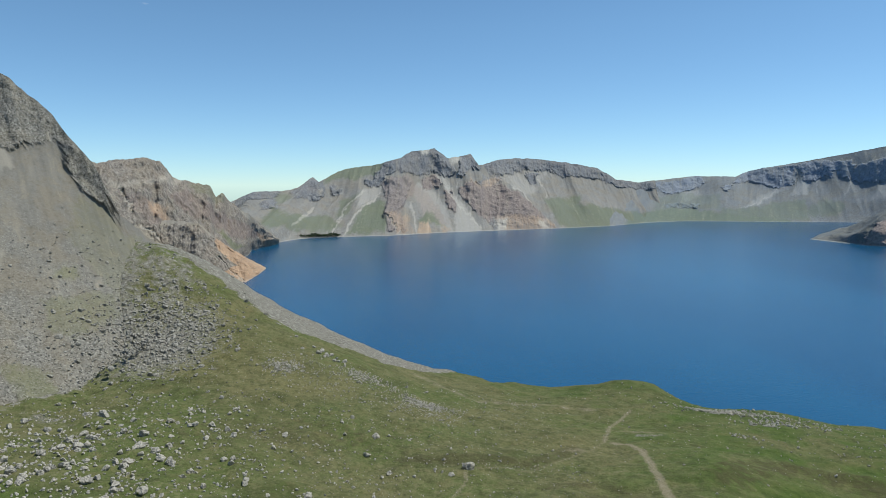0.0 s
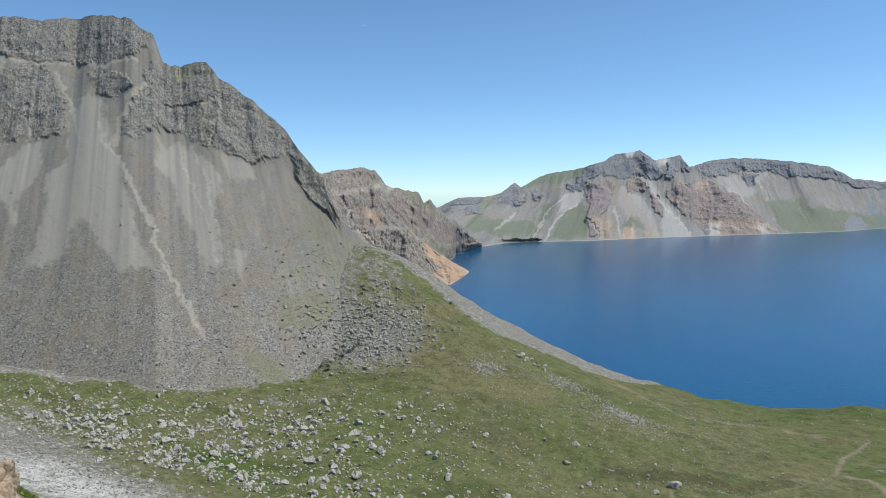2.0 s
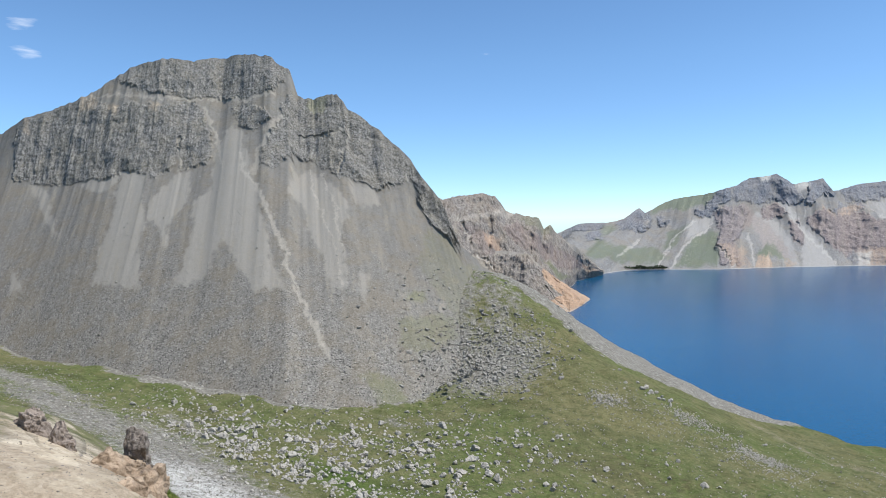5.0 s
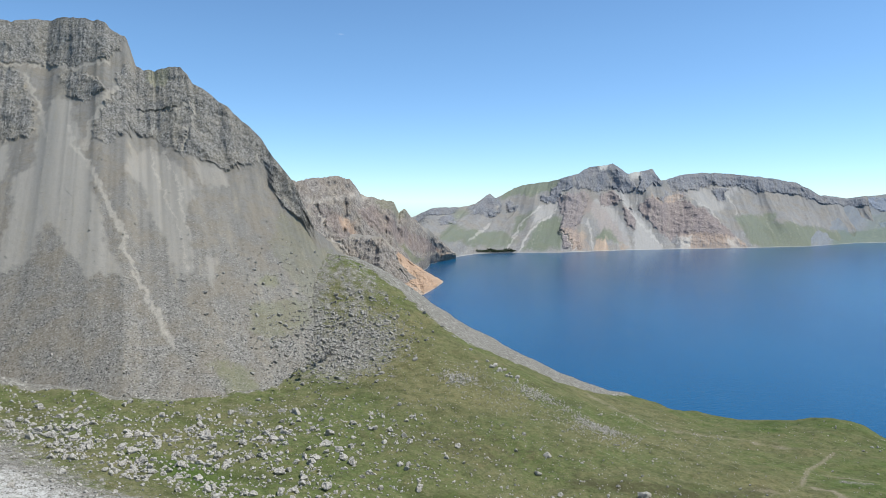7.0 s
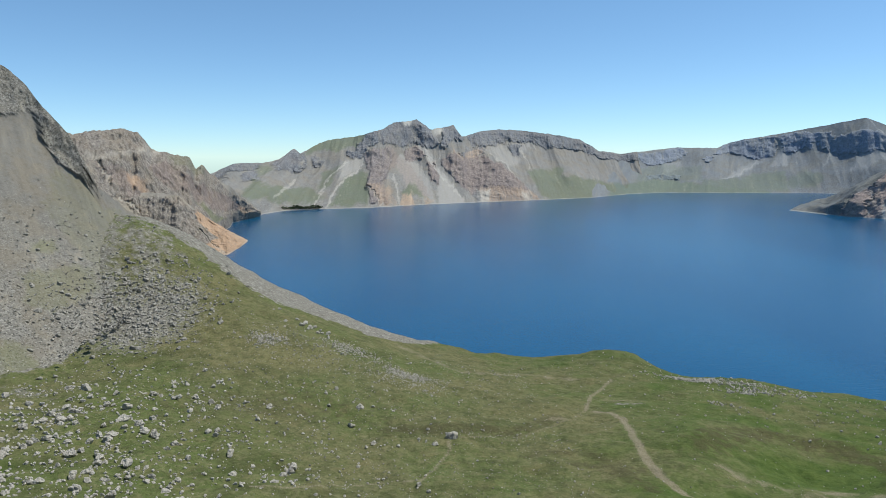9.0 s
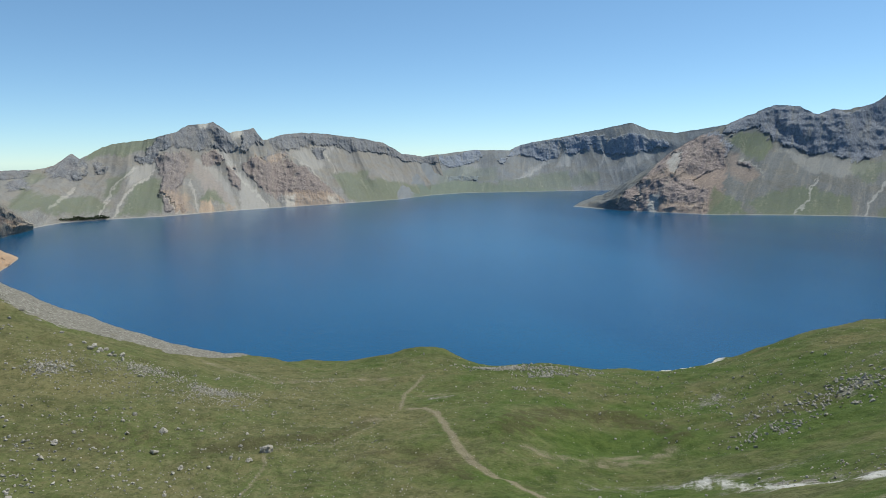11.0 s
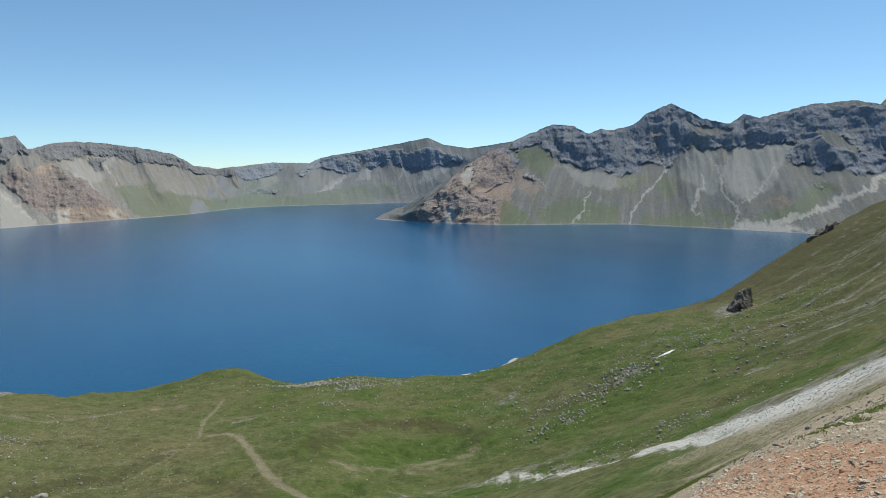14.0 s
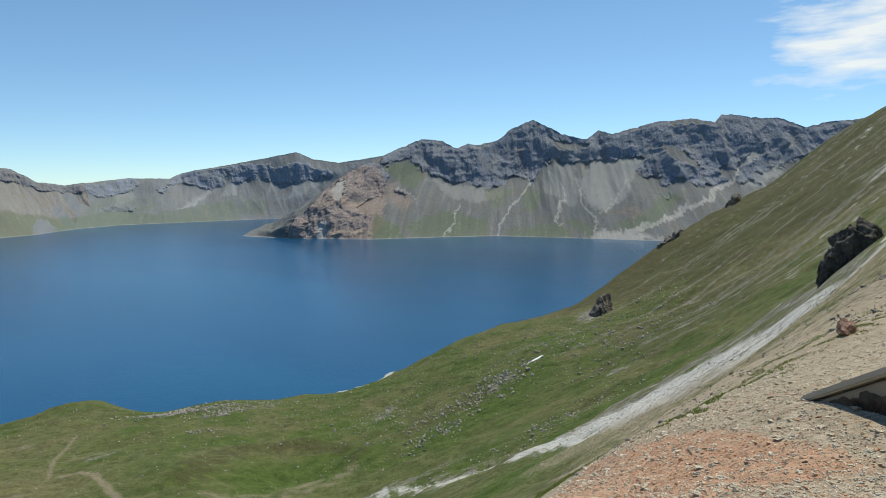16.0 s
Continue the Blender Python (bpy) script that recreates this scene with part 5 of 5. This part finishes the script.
# small stones all over the basin, and darker ones under the hillside
x = np.concatenate([rs.uniform(-330, 60, 5200), rs.uniform(0, 420, 1800)])
y = np.concatenate([rs.uniform(170, 420, 5200), rs.uniform(190, 470, 1800)])
s = sizes(len(x), 0.35, 1.6, 2.6)
for n, cx, cy, rx, ry, turn, low, high in ((260, -17, 357, 24, 9, -35, 0.5, 1.6), (150, -82, 397, 16, 14, 0, 0.5, 1.8), (140, -60, 372, 24, 16, -30, 0.5, 1.5), (130, 272, 233, 30, 14, 20, 0.9, 2.8), (320, 190, 405, 46, 12, -20, 0.8, 2.6),
                                           (90, 167, 410, 30, 10, -20, 0.6, 2.0), (130, 243, 295, 40, 14, 25, 0.6, 1.8), (260, 185, 140, 40, 16, -25, 0.5, 1.6), (240, 330, 200, 80, 34, 20, 0.8, 2.8), (200, 330, 240, 70, 34, 0, 0.7, 2.4), (160, 255, 270, 60, 30, 20, 0.7, 2.2), (120, 225, 330, 60, 40, 0, 0.7, 2.2), (60, 30, 283, 30, 5, 5, 0.4, 1.0), (50, -45, 392, 18, 8, 0, 1.0, 2.6), (420, -11, 371, 20, 7, -35, 0.6, 1.6), (220, -93, 388, 12, 9, 0, 0.7, 2.0), (260, -49, 401, 14, 8, -20, 0.6, 1.6), (14, -69, 419, 14, 6, -20, 2.5, 5.0),
                                           (160, 165, 408, 16, 7, -20, 0.9, 2.8), (150, 188, 383, 16, 8, 0, 0.9, 2.6), (20, 156, 351, 8, 4, 0, 1.0, 3.0), (110, 245, 240, 30, 12, -10, 0.9, 2.8), (50, 275, 238, 14, 10, 0, 1.0, 2.8), (120, 213, 222, 20, 9, 0, 0.8, 2.2)):
    px, py = scatter(n, cx, cy, rx, ry, turn)
    x, y, s = np.concatenate([x, px]), np.concatenate([y, py]), np.concatenate([s, sizes(n, low, high)])
keep = (ground_z(x, y) > 3) & (np.hypot(x, y) > 120)
x, y, s = x[keep], y[keep], s[keep]
stone_heap("basin_stones", "small grey stones and blocks scattered on the turf", x, y, ground_z(x, y) - 0.1 * s, 1.25 * s, BOULDER, SMALL, 5)

# the coarse gravel fans under the peak, and the white chute
fx, fy, fs_ = [], [], []
for n, cx, cy, rx, ry, turn, low, high in ((2600, -205, 186, 80, 24, -16, 0.35, 1.3), (1500, -300, 208, 80, 20, -8, 0.4, 1.5), (1800, -150, 165, 60, 26, -14, 0.3, 1.0), (900, -380, 235, 70, 30, -10, 0.5, 1.8)):
    px, py = scatter(n, cx, cy, rx, ry, turn)
    fx.append(px), fy.append(py), fs_.append(sizes(n, low, high, 2.4))
x, y, s = np.concatenate(fx), np.concatenate(fy), np.concatenate(fs_)
stone_heap("gravel_fan_stones", "grey stones of the gravel fans below the peak", x, y, ground_z(x, y) - 0.1 * s, s, SCREE, SMALL, 15)
line = np.array(CHUTE_LOW[1:] + CHUTE_HIGH[:5], float)
pick, t = rs.randint(0, len(line) - 1, 8000), rs.uniform(0, 1, 8000)
px = line[pick, 0] + (line[pick + 1, 0] - line[pick, 0]) * t
py = line[pick, 1] + (line[pick + 1, 1] - line[pick, 1]) * t
width = np.where(pick < 7, 4.5, 1.6)
px, py = px + rs.normal(0, 1, 8000) * width, py + rs.normal(0, 1, 8000) * width
s = sizes(8000, 0.06, 0.4, 2.4) * np.where(pick < 7, 1.3, 0.7)
stone_heap("chute_stones", "pale grey stones lying in the white scree chute", px, py, ground_z(px, py) - 0.1 * s, s, BOULDER, SMALL, 16)

# block field at the foot of the scree
px, py = scatter(1500, -172, 405, 34, 44, -25)
qx, qy = scatter(420, -205, 430, 50, 60, -20)
x, y = np.concatenate([px, qx]), np.concatenate([py, qy])
s = np.concatenate([sizes(1500, 1.3, 4.6, 2.2), sizes(420, 0.9, 3.6, 2.4)])
P_near = NEAR_PEAK


def peak_z(x, y):
    """Height of the scree of the near peak under points, by the nearest of its grid."""
    th = radians(38)
    a = x * math.cos(th) + y * math.sin(th)
    col = np.clip(np.round((a + 330) / 0.8).astype(int), 0, P_near.shape[1] - 1)
    rows = P_near[:290, col]
    b = -rows[..., 0] * math.sin(th) + rows[..., 1] * math.cos(th)
    goal = -x * math.sin(th) + y * math.cos(th)
    row = np.argmin(np.abs(b - goal[None]), 0)
    inside = (goal > b[0]) & (goal < b[289])
    return np.where(inside, rows[row, np.arange(len(x)), 2], -99)


z = np.maximum(ground_z(x, y), peak_z(x, y))
stone_heap("block_field", "dense field of grey angular blocks at the foot of the scree", x, y, z - 0.15 * s, s, SCREE, MEDIUM[:4], 7)

# stones on the scree
rows = (rs.beta(1.1, 2.6, 5200) * 175).astype(int) + 2
cols = rs.randint(37, 618, 5200)
pts = P_near[rows, cols]
s = sizes(5200, 0.55, 2.4, 2.6)
stone_heap("scree_stones", "loose grey stones on the scree slope", pts[:, 0], pts[:, 1], pts[:, 2] - 0.1 * s, s, SCREE, SMALL, 9)


# ---------------------------------------------------------------- rock outcrops
def crag(name, label, x, y, z, blocks, material, seed, group="", rough=0.1):
    """An angular crag of upright jointed blocks (dx, dy, dz, rx, ry, high, turn), as one mesh."""
    vs, fs, start = [], [], 0
    for k, (dx, dy, dz, rx, ry, high, turn) in enumerate(blocks):
        v, f = rock_shape(seed * 17 + k, 5, 1.0, 16)
        span = v.max(0) - v.min(0)
        v = (v - (v.max(0) + v.min(0)) / 2) / span * 2
        shape = v * np.array([rx, ry, high / 2])
        unit = min(rx, ry, high)
        q = shape / unit + seed * 5.3 + k
        d = ridged(q * np.array([2.2, 2.2, 0.8]), 3, 0.55) - 0.8 + 0.8 * fbm(q * 3.0, 3, 0.55) + 0.4 * fbm(q * np.array([0.6, 0.6, 3.5]), 2)
        shape = shape + (rough * unit * d)[:, None] * v / np.maximum(np.linalg.norm(v, axis=1), 1e-6)[:, None]
        c, s = math.cos(radians(turn)), math.sin(radians(turn))
        vs.append(np.stack([shape[:, 0] * c - shape[:, 1] * s + dx, shape[:, 0] * s + shape[:, 1] * c + dy, shape[:, 2] + dz + high / 2], -1))
        fs.append(f + start)
        start += len(v)
    ob = new(name, raw_mesh(name, np.concatenate(vs), np.concatenate(fs), material, False))
    ob.location = (x, y, float(ground_z(np.array([x]), np.array([y]))[0]) + z)
    fuse = ob.modifiers.new("fuse", "REMESH")
    fuse.mode, fuse.voxel_size = "VOXEL", min(min(b[3:6]) for b in blocks) / 14
    return tagged(ob, label, "rock", group)


DARK_ROCK = rock_material("dark_crag", (0.085, 0.08, 0.072), (0.21, 0.195, 0.17), 0.8)
CRAG_ROCK = rock_material("hillside_crag", (0.16, 0.147, 0.128), (0.36, 0.325, 0.28), 0.5)
BROWN_ROCK = rock_material("brown_crag", (0.28, 0.23, 0.19), (0.54, 0.46, 0.39), 5.0)
OCHRE_ROCK = rock_material("ochre_crag", (0.42, 0.31, 0.21), (0.66, 0.52, 0.38), 5.0)
RED_ROCK = rock_material("red_block", (0.3, 0.185, 0.14), (0.52, 0.36, 0.28), 4.0)
DUST_ROCK = rock_material("grey_brown_crag", (0.2, 0.172, 0.145), (0.44, 0.39, 0.335), 6.0)
crag("rock_outcrop", "grey brown jointed crag on the brow of the green hillside", 402, 253, -7, [(0, 0, 0, 8, 6, 20, 20), (-6, 1, -4, 6, 5, 17, 50), (6, 1, -3, 6, 5, 15, 10), (-11, 0, -5, 5, 4, 12, 0), (2, -5, -4, 7, 4, 13, 30)], CRAG_ROCK, 3, "crags on the hillside")
crag("rock_outcrop", "low brown crag on the hillside ridge", 589, 294, -6, [(0, 0, 0, 9, 4, 12, 20), (-11, 1, -5, 8, 4, 12, 0), (11, -1, 1, 8, 4, 11, 30), (-20, 2, -10, 7, 4, 12, 0)], CRAG_ROCK, 4, "crags on the hillside")
crag("rock_outcrop", "small rusty brown crag on the hillside ridge", 670, 276, -5, [(0, 0, 0, 6, 4, 13, 20), (-9, 1, -4, 6, 4, 12, 0), (8, 0, 3, 6, 4, 11, 30)], CRAG_ROCK, 5, "crags on the hillside")
crag("rock_outcrop", "black crag standing beside the white scree chute", 94.0, 24.3, -2.0, [(0, 0, 0, 1.6, 2.4, 6.4, 15), (-0.8, 1.2, -1.4, 1.3, 1.6, 5.6, 40), (1.6, -1.5, 0.8, 1.9, 1.9, 6.4, -10), (-0.4, 2.2, -2.2, 1.2, 1.2, 4.4, 0)], DARK_ROCK, 6, "crags on the hillside", 0.16)
crag("rock_outcrop", "knobbly dark brown pinnacle with crevices on the sandy edge", -7.92, 5.97, -0.3, [(0, 0, 0, 0.17, 0.16, 1.0, 30), (0.03, 0.08, -0.2, 0.16, 0.14, 0.85, 70), (-0.03, -0.12, -0.1, 0.15, 0.15, 0.75, 10), (0.1, 0.02, -0.45, 0.17, 0.2, 0.8, 0)], DUST_ROCK, 7, "crags by the viewpoint", 0.2)
crag("rock_outcrop", "weathered ochre rock at the edge of the sand", -7.82, 5.5, -0.5, [(0, 0, 0, 0.36, 0.22, 0.72, 40), (0.08, 0.2, -0.15, 0.26, 0.2, 0.7, 70), (0.2, -0.12, -0.3, 0.35, 0.25, 0.7, 20), (0.3, 0.12, -0.5, 0.34, 0.26, 0.7, 50), (-0.16, -0.16, 0.02, 0.22, 0.16, 0.55, 0), (0.72, -0.2, -0.1, 0.3, 0.24, 0.75, 30), (0.57, 0.05, -0.15, 0.28, 0.2, 0.75, 60), (0.5, -0.4, -0.05, 0.26, 0.2, 0.7, 10), (0.85, -0.5, 0.0, 0.24, 0.2, 0.68, 80)], OCHRE_ROCK, 8, "crags by the viewpoint", 0.16)
crag("rock_outcrop", "dark brown rock at the edge of the sand", -8.95, 5.66, -0.12, [(0, 0, 0, 0.17, 0.13, 0.42, -30), (0.16, -0.03, -0.1, 0.12, 0.1, 0.32, 10), (0.3, -0.07, -0.14, 0.1, 0.09, 0.28, 40)], BROWN_ROCK, 9, "crags by the viewpoint", 0.2)
crag("rock_outcrop", "dark rough rock above the pale sand", -9.55, 5.7, -0.12, [(0, 0, 0, 0.2, 0.14, 0.42, -20), (-0.2, 0.03, 0.0, 0.16, 0.12, 0.36, 20), (0.2, 0.0, -0.08, 0.13, 0.1, 0.32, 50)], BROWN_ROCK, 10, "crags by the viewpoint", 0.2)
crag("red_rock", "reddish broken block lying on the gravel slope", 11.9, 3.05, -0.06, [(0, 0, 0, 0.26, 0.17, 0.26, 20), (0.2, 0.05, -0.04, 0.14, 0.12, 0.2, 50)], RED_ROCK, 12)


# ---------------------------------------------------------------- snow patch
def snow_patch():
    n = Nodes("old_snow")
    c = n.mix(n.step(n.noise(n.pos(), 0.8, 4.0), 0.35, 0.65), (0.78, 0.8, 0.83), (0.9, 0.91, 0.93))
    mat = n.done(c, 0.6, n.bump(n.noise(n.pos(), 2.0, 4.0), 0.4, 0.1), 0.3)
    u, v = np.meshgrid(np.linspace(-1, 1, 60), np.linspace(-1, 1, 24))
    dx, dy = np.array([12.0, -5.0]) / 2, np.array([2.0, 4.0]) / 2
    x, y = 300 + u * dx[0] + v * dy[0] * (0.7 + 0.3 * np.sin(3 * u)), 232 + u * dx[1] + v * dy[1] * (0.7 + 0.3 * np.sin(3 * u))
    r = np.hypot(u, v) + 0.3 * fbm(vec(u * 2, v * 2, 4.0), 3)
    z = ground_z(x, y) + 0.75 * (1 - smooth(0.4, 1.0, r)) - 0.35
    tagged(new("snow_patch", grid_mesh("snow_patch", np.stack([x, y, z], -1), mat)), "small leftover patch of old white snow on the hillside", "snow")


snow_patch()


# ---------------------------------------------------------------- far thicket by the lake
def thicket():
    n = Nodes("dark_shrubs")
    c = n.mix(n.noise(n.pos(), 0.3, 3.0), (0.018, 0.03, 0.014), (0.05, 0.065, 0.03))
    mat = n.done(c, 0.9)
    r = np.random.RandomState(4)
    m = 420
    t = r.uniform(0, 1, m)
    x = -455 + 130 * t + r.normal(0, 4, m)
    y = 2400 - 330 + 60 * t + r.normal(0, 9, m)
    z = 4 + r.uniform(0, 1, m) * (6 + 3 * np.sin(t * 17))
    stone_heap("thicket", "dark line of low shrubs on the far shore", x, y, z, r.uniform(3, 7, m), mat, SMALL, 6, "shrubs")


thicket()


# ---------------------------------------------------------------- by the viewpoint
def stair_wall():
    """Low rubble wall with a sloping concrete coping."""
    n = Nodes("mortar")
    p = n.pos()
    mortar = n.done(n.mix(n.noise(p, 12.0, 5.0, 0.65), (0.24, 0.195, 0.14), (0.42, 0.35, 0.26)), 0.95, n.bump(n.noise(p, 40.0, 4.0), 0.5, 0.02))
    n = Nodes("coping_concrete")
    p = n.pos()
    con = n.done(n.mix(n.noise(p, 9.0, 5.0, 0.65), (0.38, 0.34, 0.26), (0.56, 0.52, 0.42)), 0.9, n.bump(n.noise(p, 60.0, 4.0), 0.5, 0.015))
    rubble = rock_material("wall_rubble", (0.10, 0.075, 0.055), (0.22, 0.17, 0.13), 6.0)
    wall = tagged(new("stone_wall"), "low rubble stone wall with a sloping concrete coping", "wall")
    u = Vector((-0.64, -0.77, 0))
    w = Vector((0.77, -0.64, 0))
    o = Vector((5.30, 1.60, 158.36))
    wall.location = o

    def prism(name, pts, depth, material, shift=0.0, bevel=0.012):
        bm = bmesh.new()
        front = [bm.verts.new(u * a + Vector((0, 0, h)) + w * shift) for a, h in pts]
        back = [bm.verts.new(u * a + Vector((0, 0, h)) + w * (shift + depth)) for a, h in pts]
        bm.faces.new(front)
        bm.faces.new(back[::-1])
        for i in range(len(pts)):
            k = (i + 1) % len(pts)
            bm.faces.new((front[k], front[i], back[i], back[k]))
        bmesh.ops.recalc_face_normals(bm, faces=bm.faces)
        bmesh.ops.bevel(bm, geom=list(bm.edges), offset=bevel, segments=2, affect="EDGES")
        me = bpy.data.meshes.new(name)
        bm.to_mesh(me)
        bm.free()
        me.materials.append(material)
        return part(name, me, wall)
    prism("wall_body", [(-0.02, -0.4), (3.0, -0.4), (3.0, 1.62), (0.0, 0.015)], 0.34, mortar)
    cope = prism("coping", [(-0.06, 0.0), (3.05, 1.66), (3.05, 1.73), (-0.06, 0.055)], 0.40, con, -0.03)
    cope["label"] = "worn concrete coping"
    r = np.random.RandomState(3)
    for i in range(100):
        a = r.uniform(0.1, 0.95) if i < 60 else r.uniform(0.9, 2.9)
        top = a * 0.535 - 0.05
        h = r.uniform(0.0, max(top, 0.02))
        if h > top - 0.03:
            continue
        k = r.uniform(0.06, 0.11) if i < 60 else r.uniform(0.09, 0.17)
        bm = bmesh.new()
        c = u * a + Vector((0, 0, h)) - w * 0.012
        ring = [c + u * k * math.cos(q) * r.uniform(0.7, 1.1) + Vector((0, 0, k * 0.7 * math.sin(q) * r.uniform(0.7, 1.1))) for q in np.linspace(0, 2 * np.pi, 8)[:-1]]
        ring = [p if p.z < (p.dot(u)) * 0.535 - 0.01 else Vector((p.x, p.y, p.dot(u) * 0.535 - 0.01)) for p in ring]
        f = bm.faces.new([bm.verts.new(p) for p in ring])
        ext = bmesh.ops.extrude_face_region(bm, geom=[f])["geom"]
        bmesh.ops.translate(bm, verts=[g for g in ext if isinstance(g, bmesh.types.BMVert)], vec=w * 0.05)
        bmesh.ops.recalc_face_normals(bm, faces=bm.faces)
        me = bpy.data.meshes.new("stone")
        bm.to_mesh(me)
        bm.free()
        me.materials.append(rubble)
        part("stone", me, wall)


stair_wall()

PEBBLE = rock_material("pebble_stone", (0.55, 0.48, 0.37), (0.8, 0.72, 0.58), 3.0, 0.05)
REDDISH = rock_material("cinder_pebble", (0.46, 0.26, 0.16), (0.66, 0.42, 0.28), 3.0, 0.05)


def near_stones():
    r = np.random.RandomState(21)

    def ring(n, lo, hi, a0, a1):
        d, a = lo * (hi / lo) ** r.uniform(0, 1, n), np.radians(r.uniform(a0, a1, n))
        return -np.sin(a) * d, np.cos(a) * d
    x, y = ring(38000, 2.8, 18, -88, -45)
    s = 0.0095 * (1 - r.uniform(0, 1, 38000) * 0.998) ** (-0.36)
    stone_heap("gravel_stones", "loose buff and grey gravel on the trodden slope", x, y, ground_z(x, y) - 0.02 * s, np.minimum(s, 0.08) * (1 + 0.05 * np.hypot(x, y)), PEBBLE, FLAT, 31)
    x, y = ring(12000, 2.8, 7, -80, -42)
    s = 0.0095 * (1 - r.uniform(0, 1, 12000) * 0.995) ** (-0.33)
    stone_heap("cinder_stones", "reddish cinder gravel on the trodden slope", x, y, ground_z(x, y) - 0.02 * s, np.minimum(s, 0.05), REDDISH, FLAT, 32)
    x, y = ring(3500, 14, 70, -84, -55)
    s = sizes(3500, 0.04, 0.4, 2.2)
    stone_heap("slope_stones", "grey stones on the slope below the path", x, y, ground_z(x, y) - 0.2 * s, s, SCREE, SMALL, 33)
    x, y = ring(14000, 6, 16, 42, 72)
    s = 0.012 * (1 - r.uniform(0, 1, 14000) * 0.99) ** (-0.45)
    stone_heap("sand_stones", "small brown stones on the pale sand", x, y, ground_z(x, y) - 0.2 * s, np.minimum(s, 0.15), DUST_ROCK, FLAT, 34)
    # stones large enough to pick up one by one
    shapes = []
    for k in range(6):
        v, f = rock_shape(90 + k, 2, 0.5, 10)
        shapes.append(raw_mesh("stone", v, f, PEBBLE, False))
    x, y = ring(110, 3.2, 14, -84, -48)
    s = np.minimum(0.034 * (1 - r.uniform(0, 1, 110) * 0.97) ** (-0.4), 0.11)
    z = ground_z(x, y)
    for k in range(110):
        ob = new("stone", shapes[k % 6])
        ob.matrix_world = Matrix.LocRotScale((x[k], y[k], z[k] - 0.12 * s[k]), Euler((r.uniform(-0.2, 0.2), r.uniform(-0.2, 0.2), r.uniform(0, 6.3))), [s[k]] * 3)
        tagged(ob, "flat buff stone lying on the gravel", "stone", "stones by the viewpoint")


near_stones()


def grass():
    """Tufts of short alpine grass by the viewpoint, blade by blade."""
    n = Nodes("grass_blades")
    c = n.mix(n.node("ShaderNodeNewGeometry", 8), (0.19, 0.29, 0.05), (0.40, 0.42, 0.15))
    mat = n.done(c, 0.8)
    r = np.random.RandomState(8)
    vs, fs, start = [], [], 0
    for cx, cy, rx, ry, m, h in ((6.3, 3.0, 0.35, 0.25, 700, 0.10), (7.6, 3.6, 0.5, 0.3, 1200, 0.12), (8.8, 3.4, 0.7, 0.3, 900, 0.10), (11.2, 3.9, 0.9, 0.4, 1600, 0.10), (12.4, 3.2, 1.0, 0.5, 1600, 0.12), (13.5, 2.6, 0.9, 0.5, 900, 0.12),
                                 (7.0, 4.6, 0.6, 0.5, 1500, 0.11), (8.6, 5.2, 0.8, 0.6, 1500, 0.12), (10.5, 5.0, 1.2, 0.7, 1500, 0.11), (9.5, 7.5, 1.0, 1.0, 1500, 0.12), (15.6, 12.3, 1.3, 1.0, 6000, 0.4), (16, 4.5, 2, 1, 1500, 0.14), (-7.9, 6.55, 0.3, 0.22, 3000, 0.3)):
        m = 3 * m
        x, y = cx + r.normal(0, 0.7, m) * rx, cy + r.normal(0, 0.7, m) * ry
        hold = fbm(vec(x / 0.4, y / 0.4, 6.0), 2) > 0.08
        x, y = x[hold], y[hold]
        m = len(x)
        z = ground_z(x, y)
        a = r.uniform(0, 2 * np.pi, m)
        hh = 0.2 * h * r.uniform(0.3, 1.5, m)
        lean = r.uniform(0.1, 0.8, m) * hh
        wx, wy = np.cos(a) * 0.006, np.sin(a) * 0.006
        lx, ly = np.cos(a + 1.4) * lean, np.sin(a + 1.4) * lean
        q = np.stack([np.stack([x - wx, y - wy, z - 0.01], -1), np.stack([x + wx, y + wy, z - 0.01], -1), np.stack([x + lx * 0.4 + wx * 0.7, y + ly * 0.4 + wy * 0.7, z + hh * 0.6], -1), np.stack([x + lx, y + ly, z + hh], -1)], 1)
        vs.append(q.reshape(-1, 3))
        b = start + 4 * np.arange(m)[:, None]
        fs.append(np.concatenate([b + np.array([[0, 1, 2]]), b + np.array([[0, 2, 3]])]))
        start += 4 * m
    tagged(new("grass", raw_mesh("grass", np.concatenate(vs), np.concatenate(fs), mat, False)), "short green and straw grass tufts between the stones", "grass", kind="stuff")


grass()
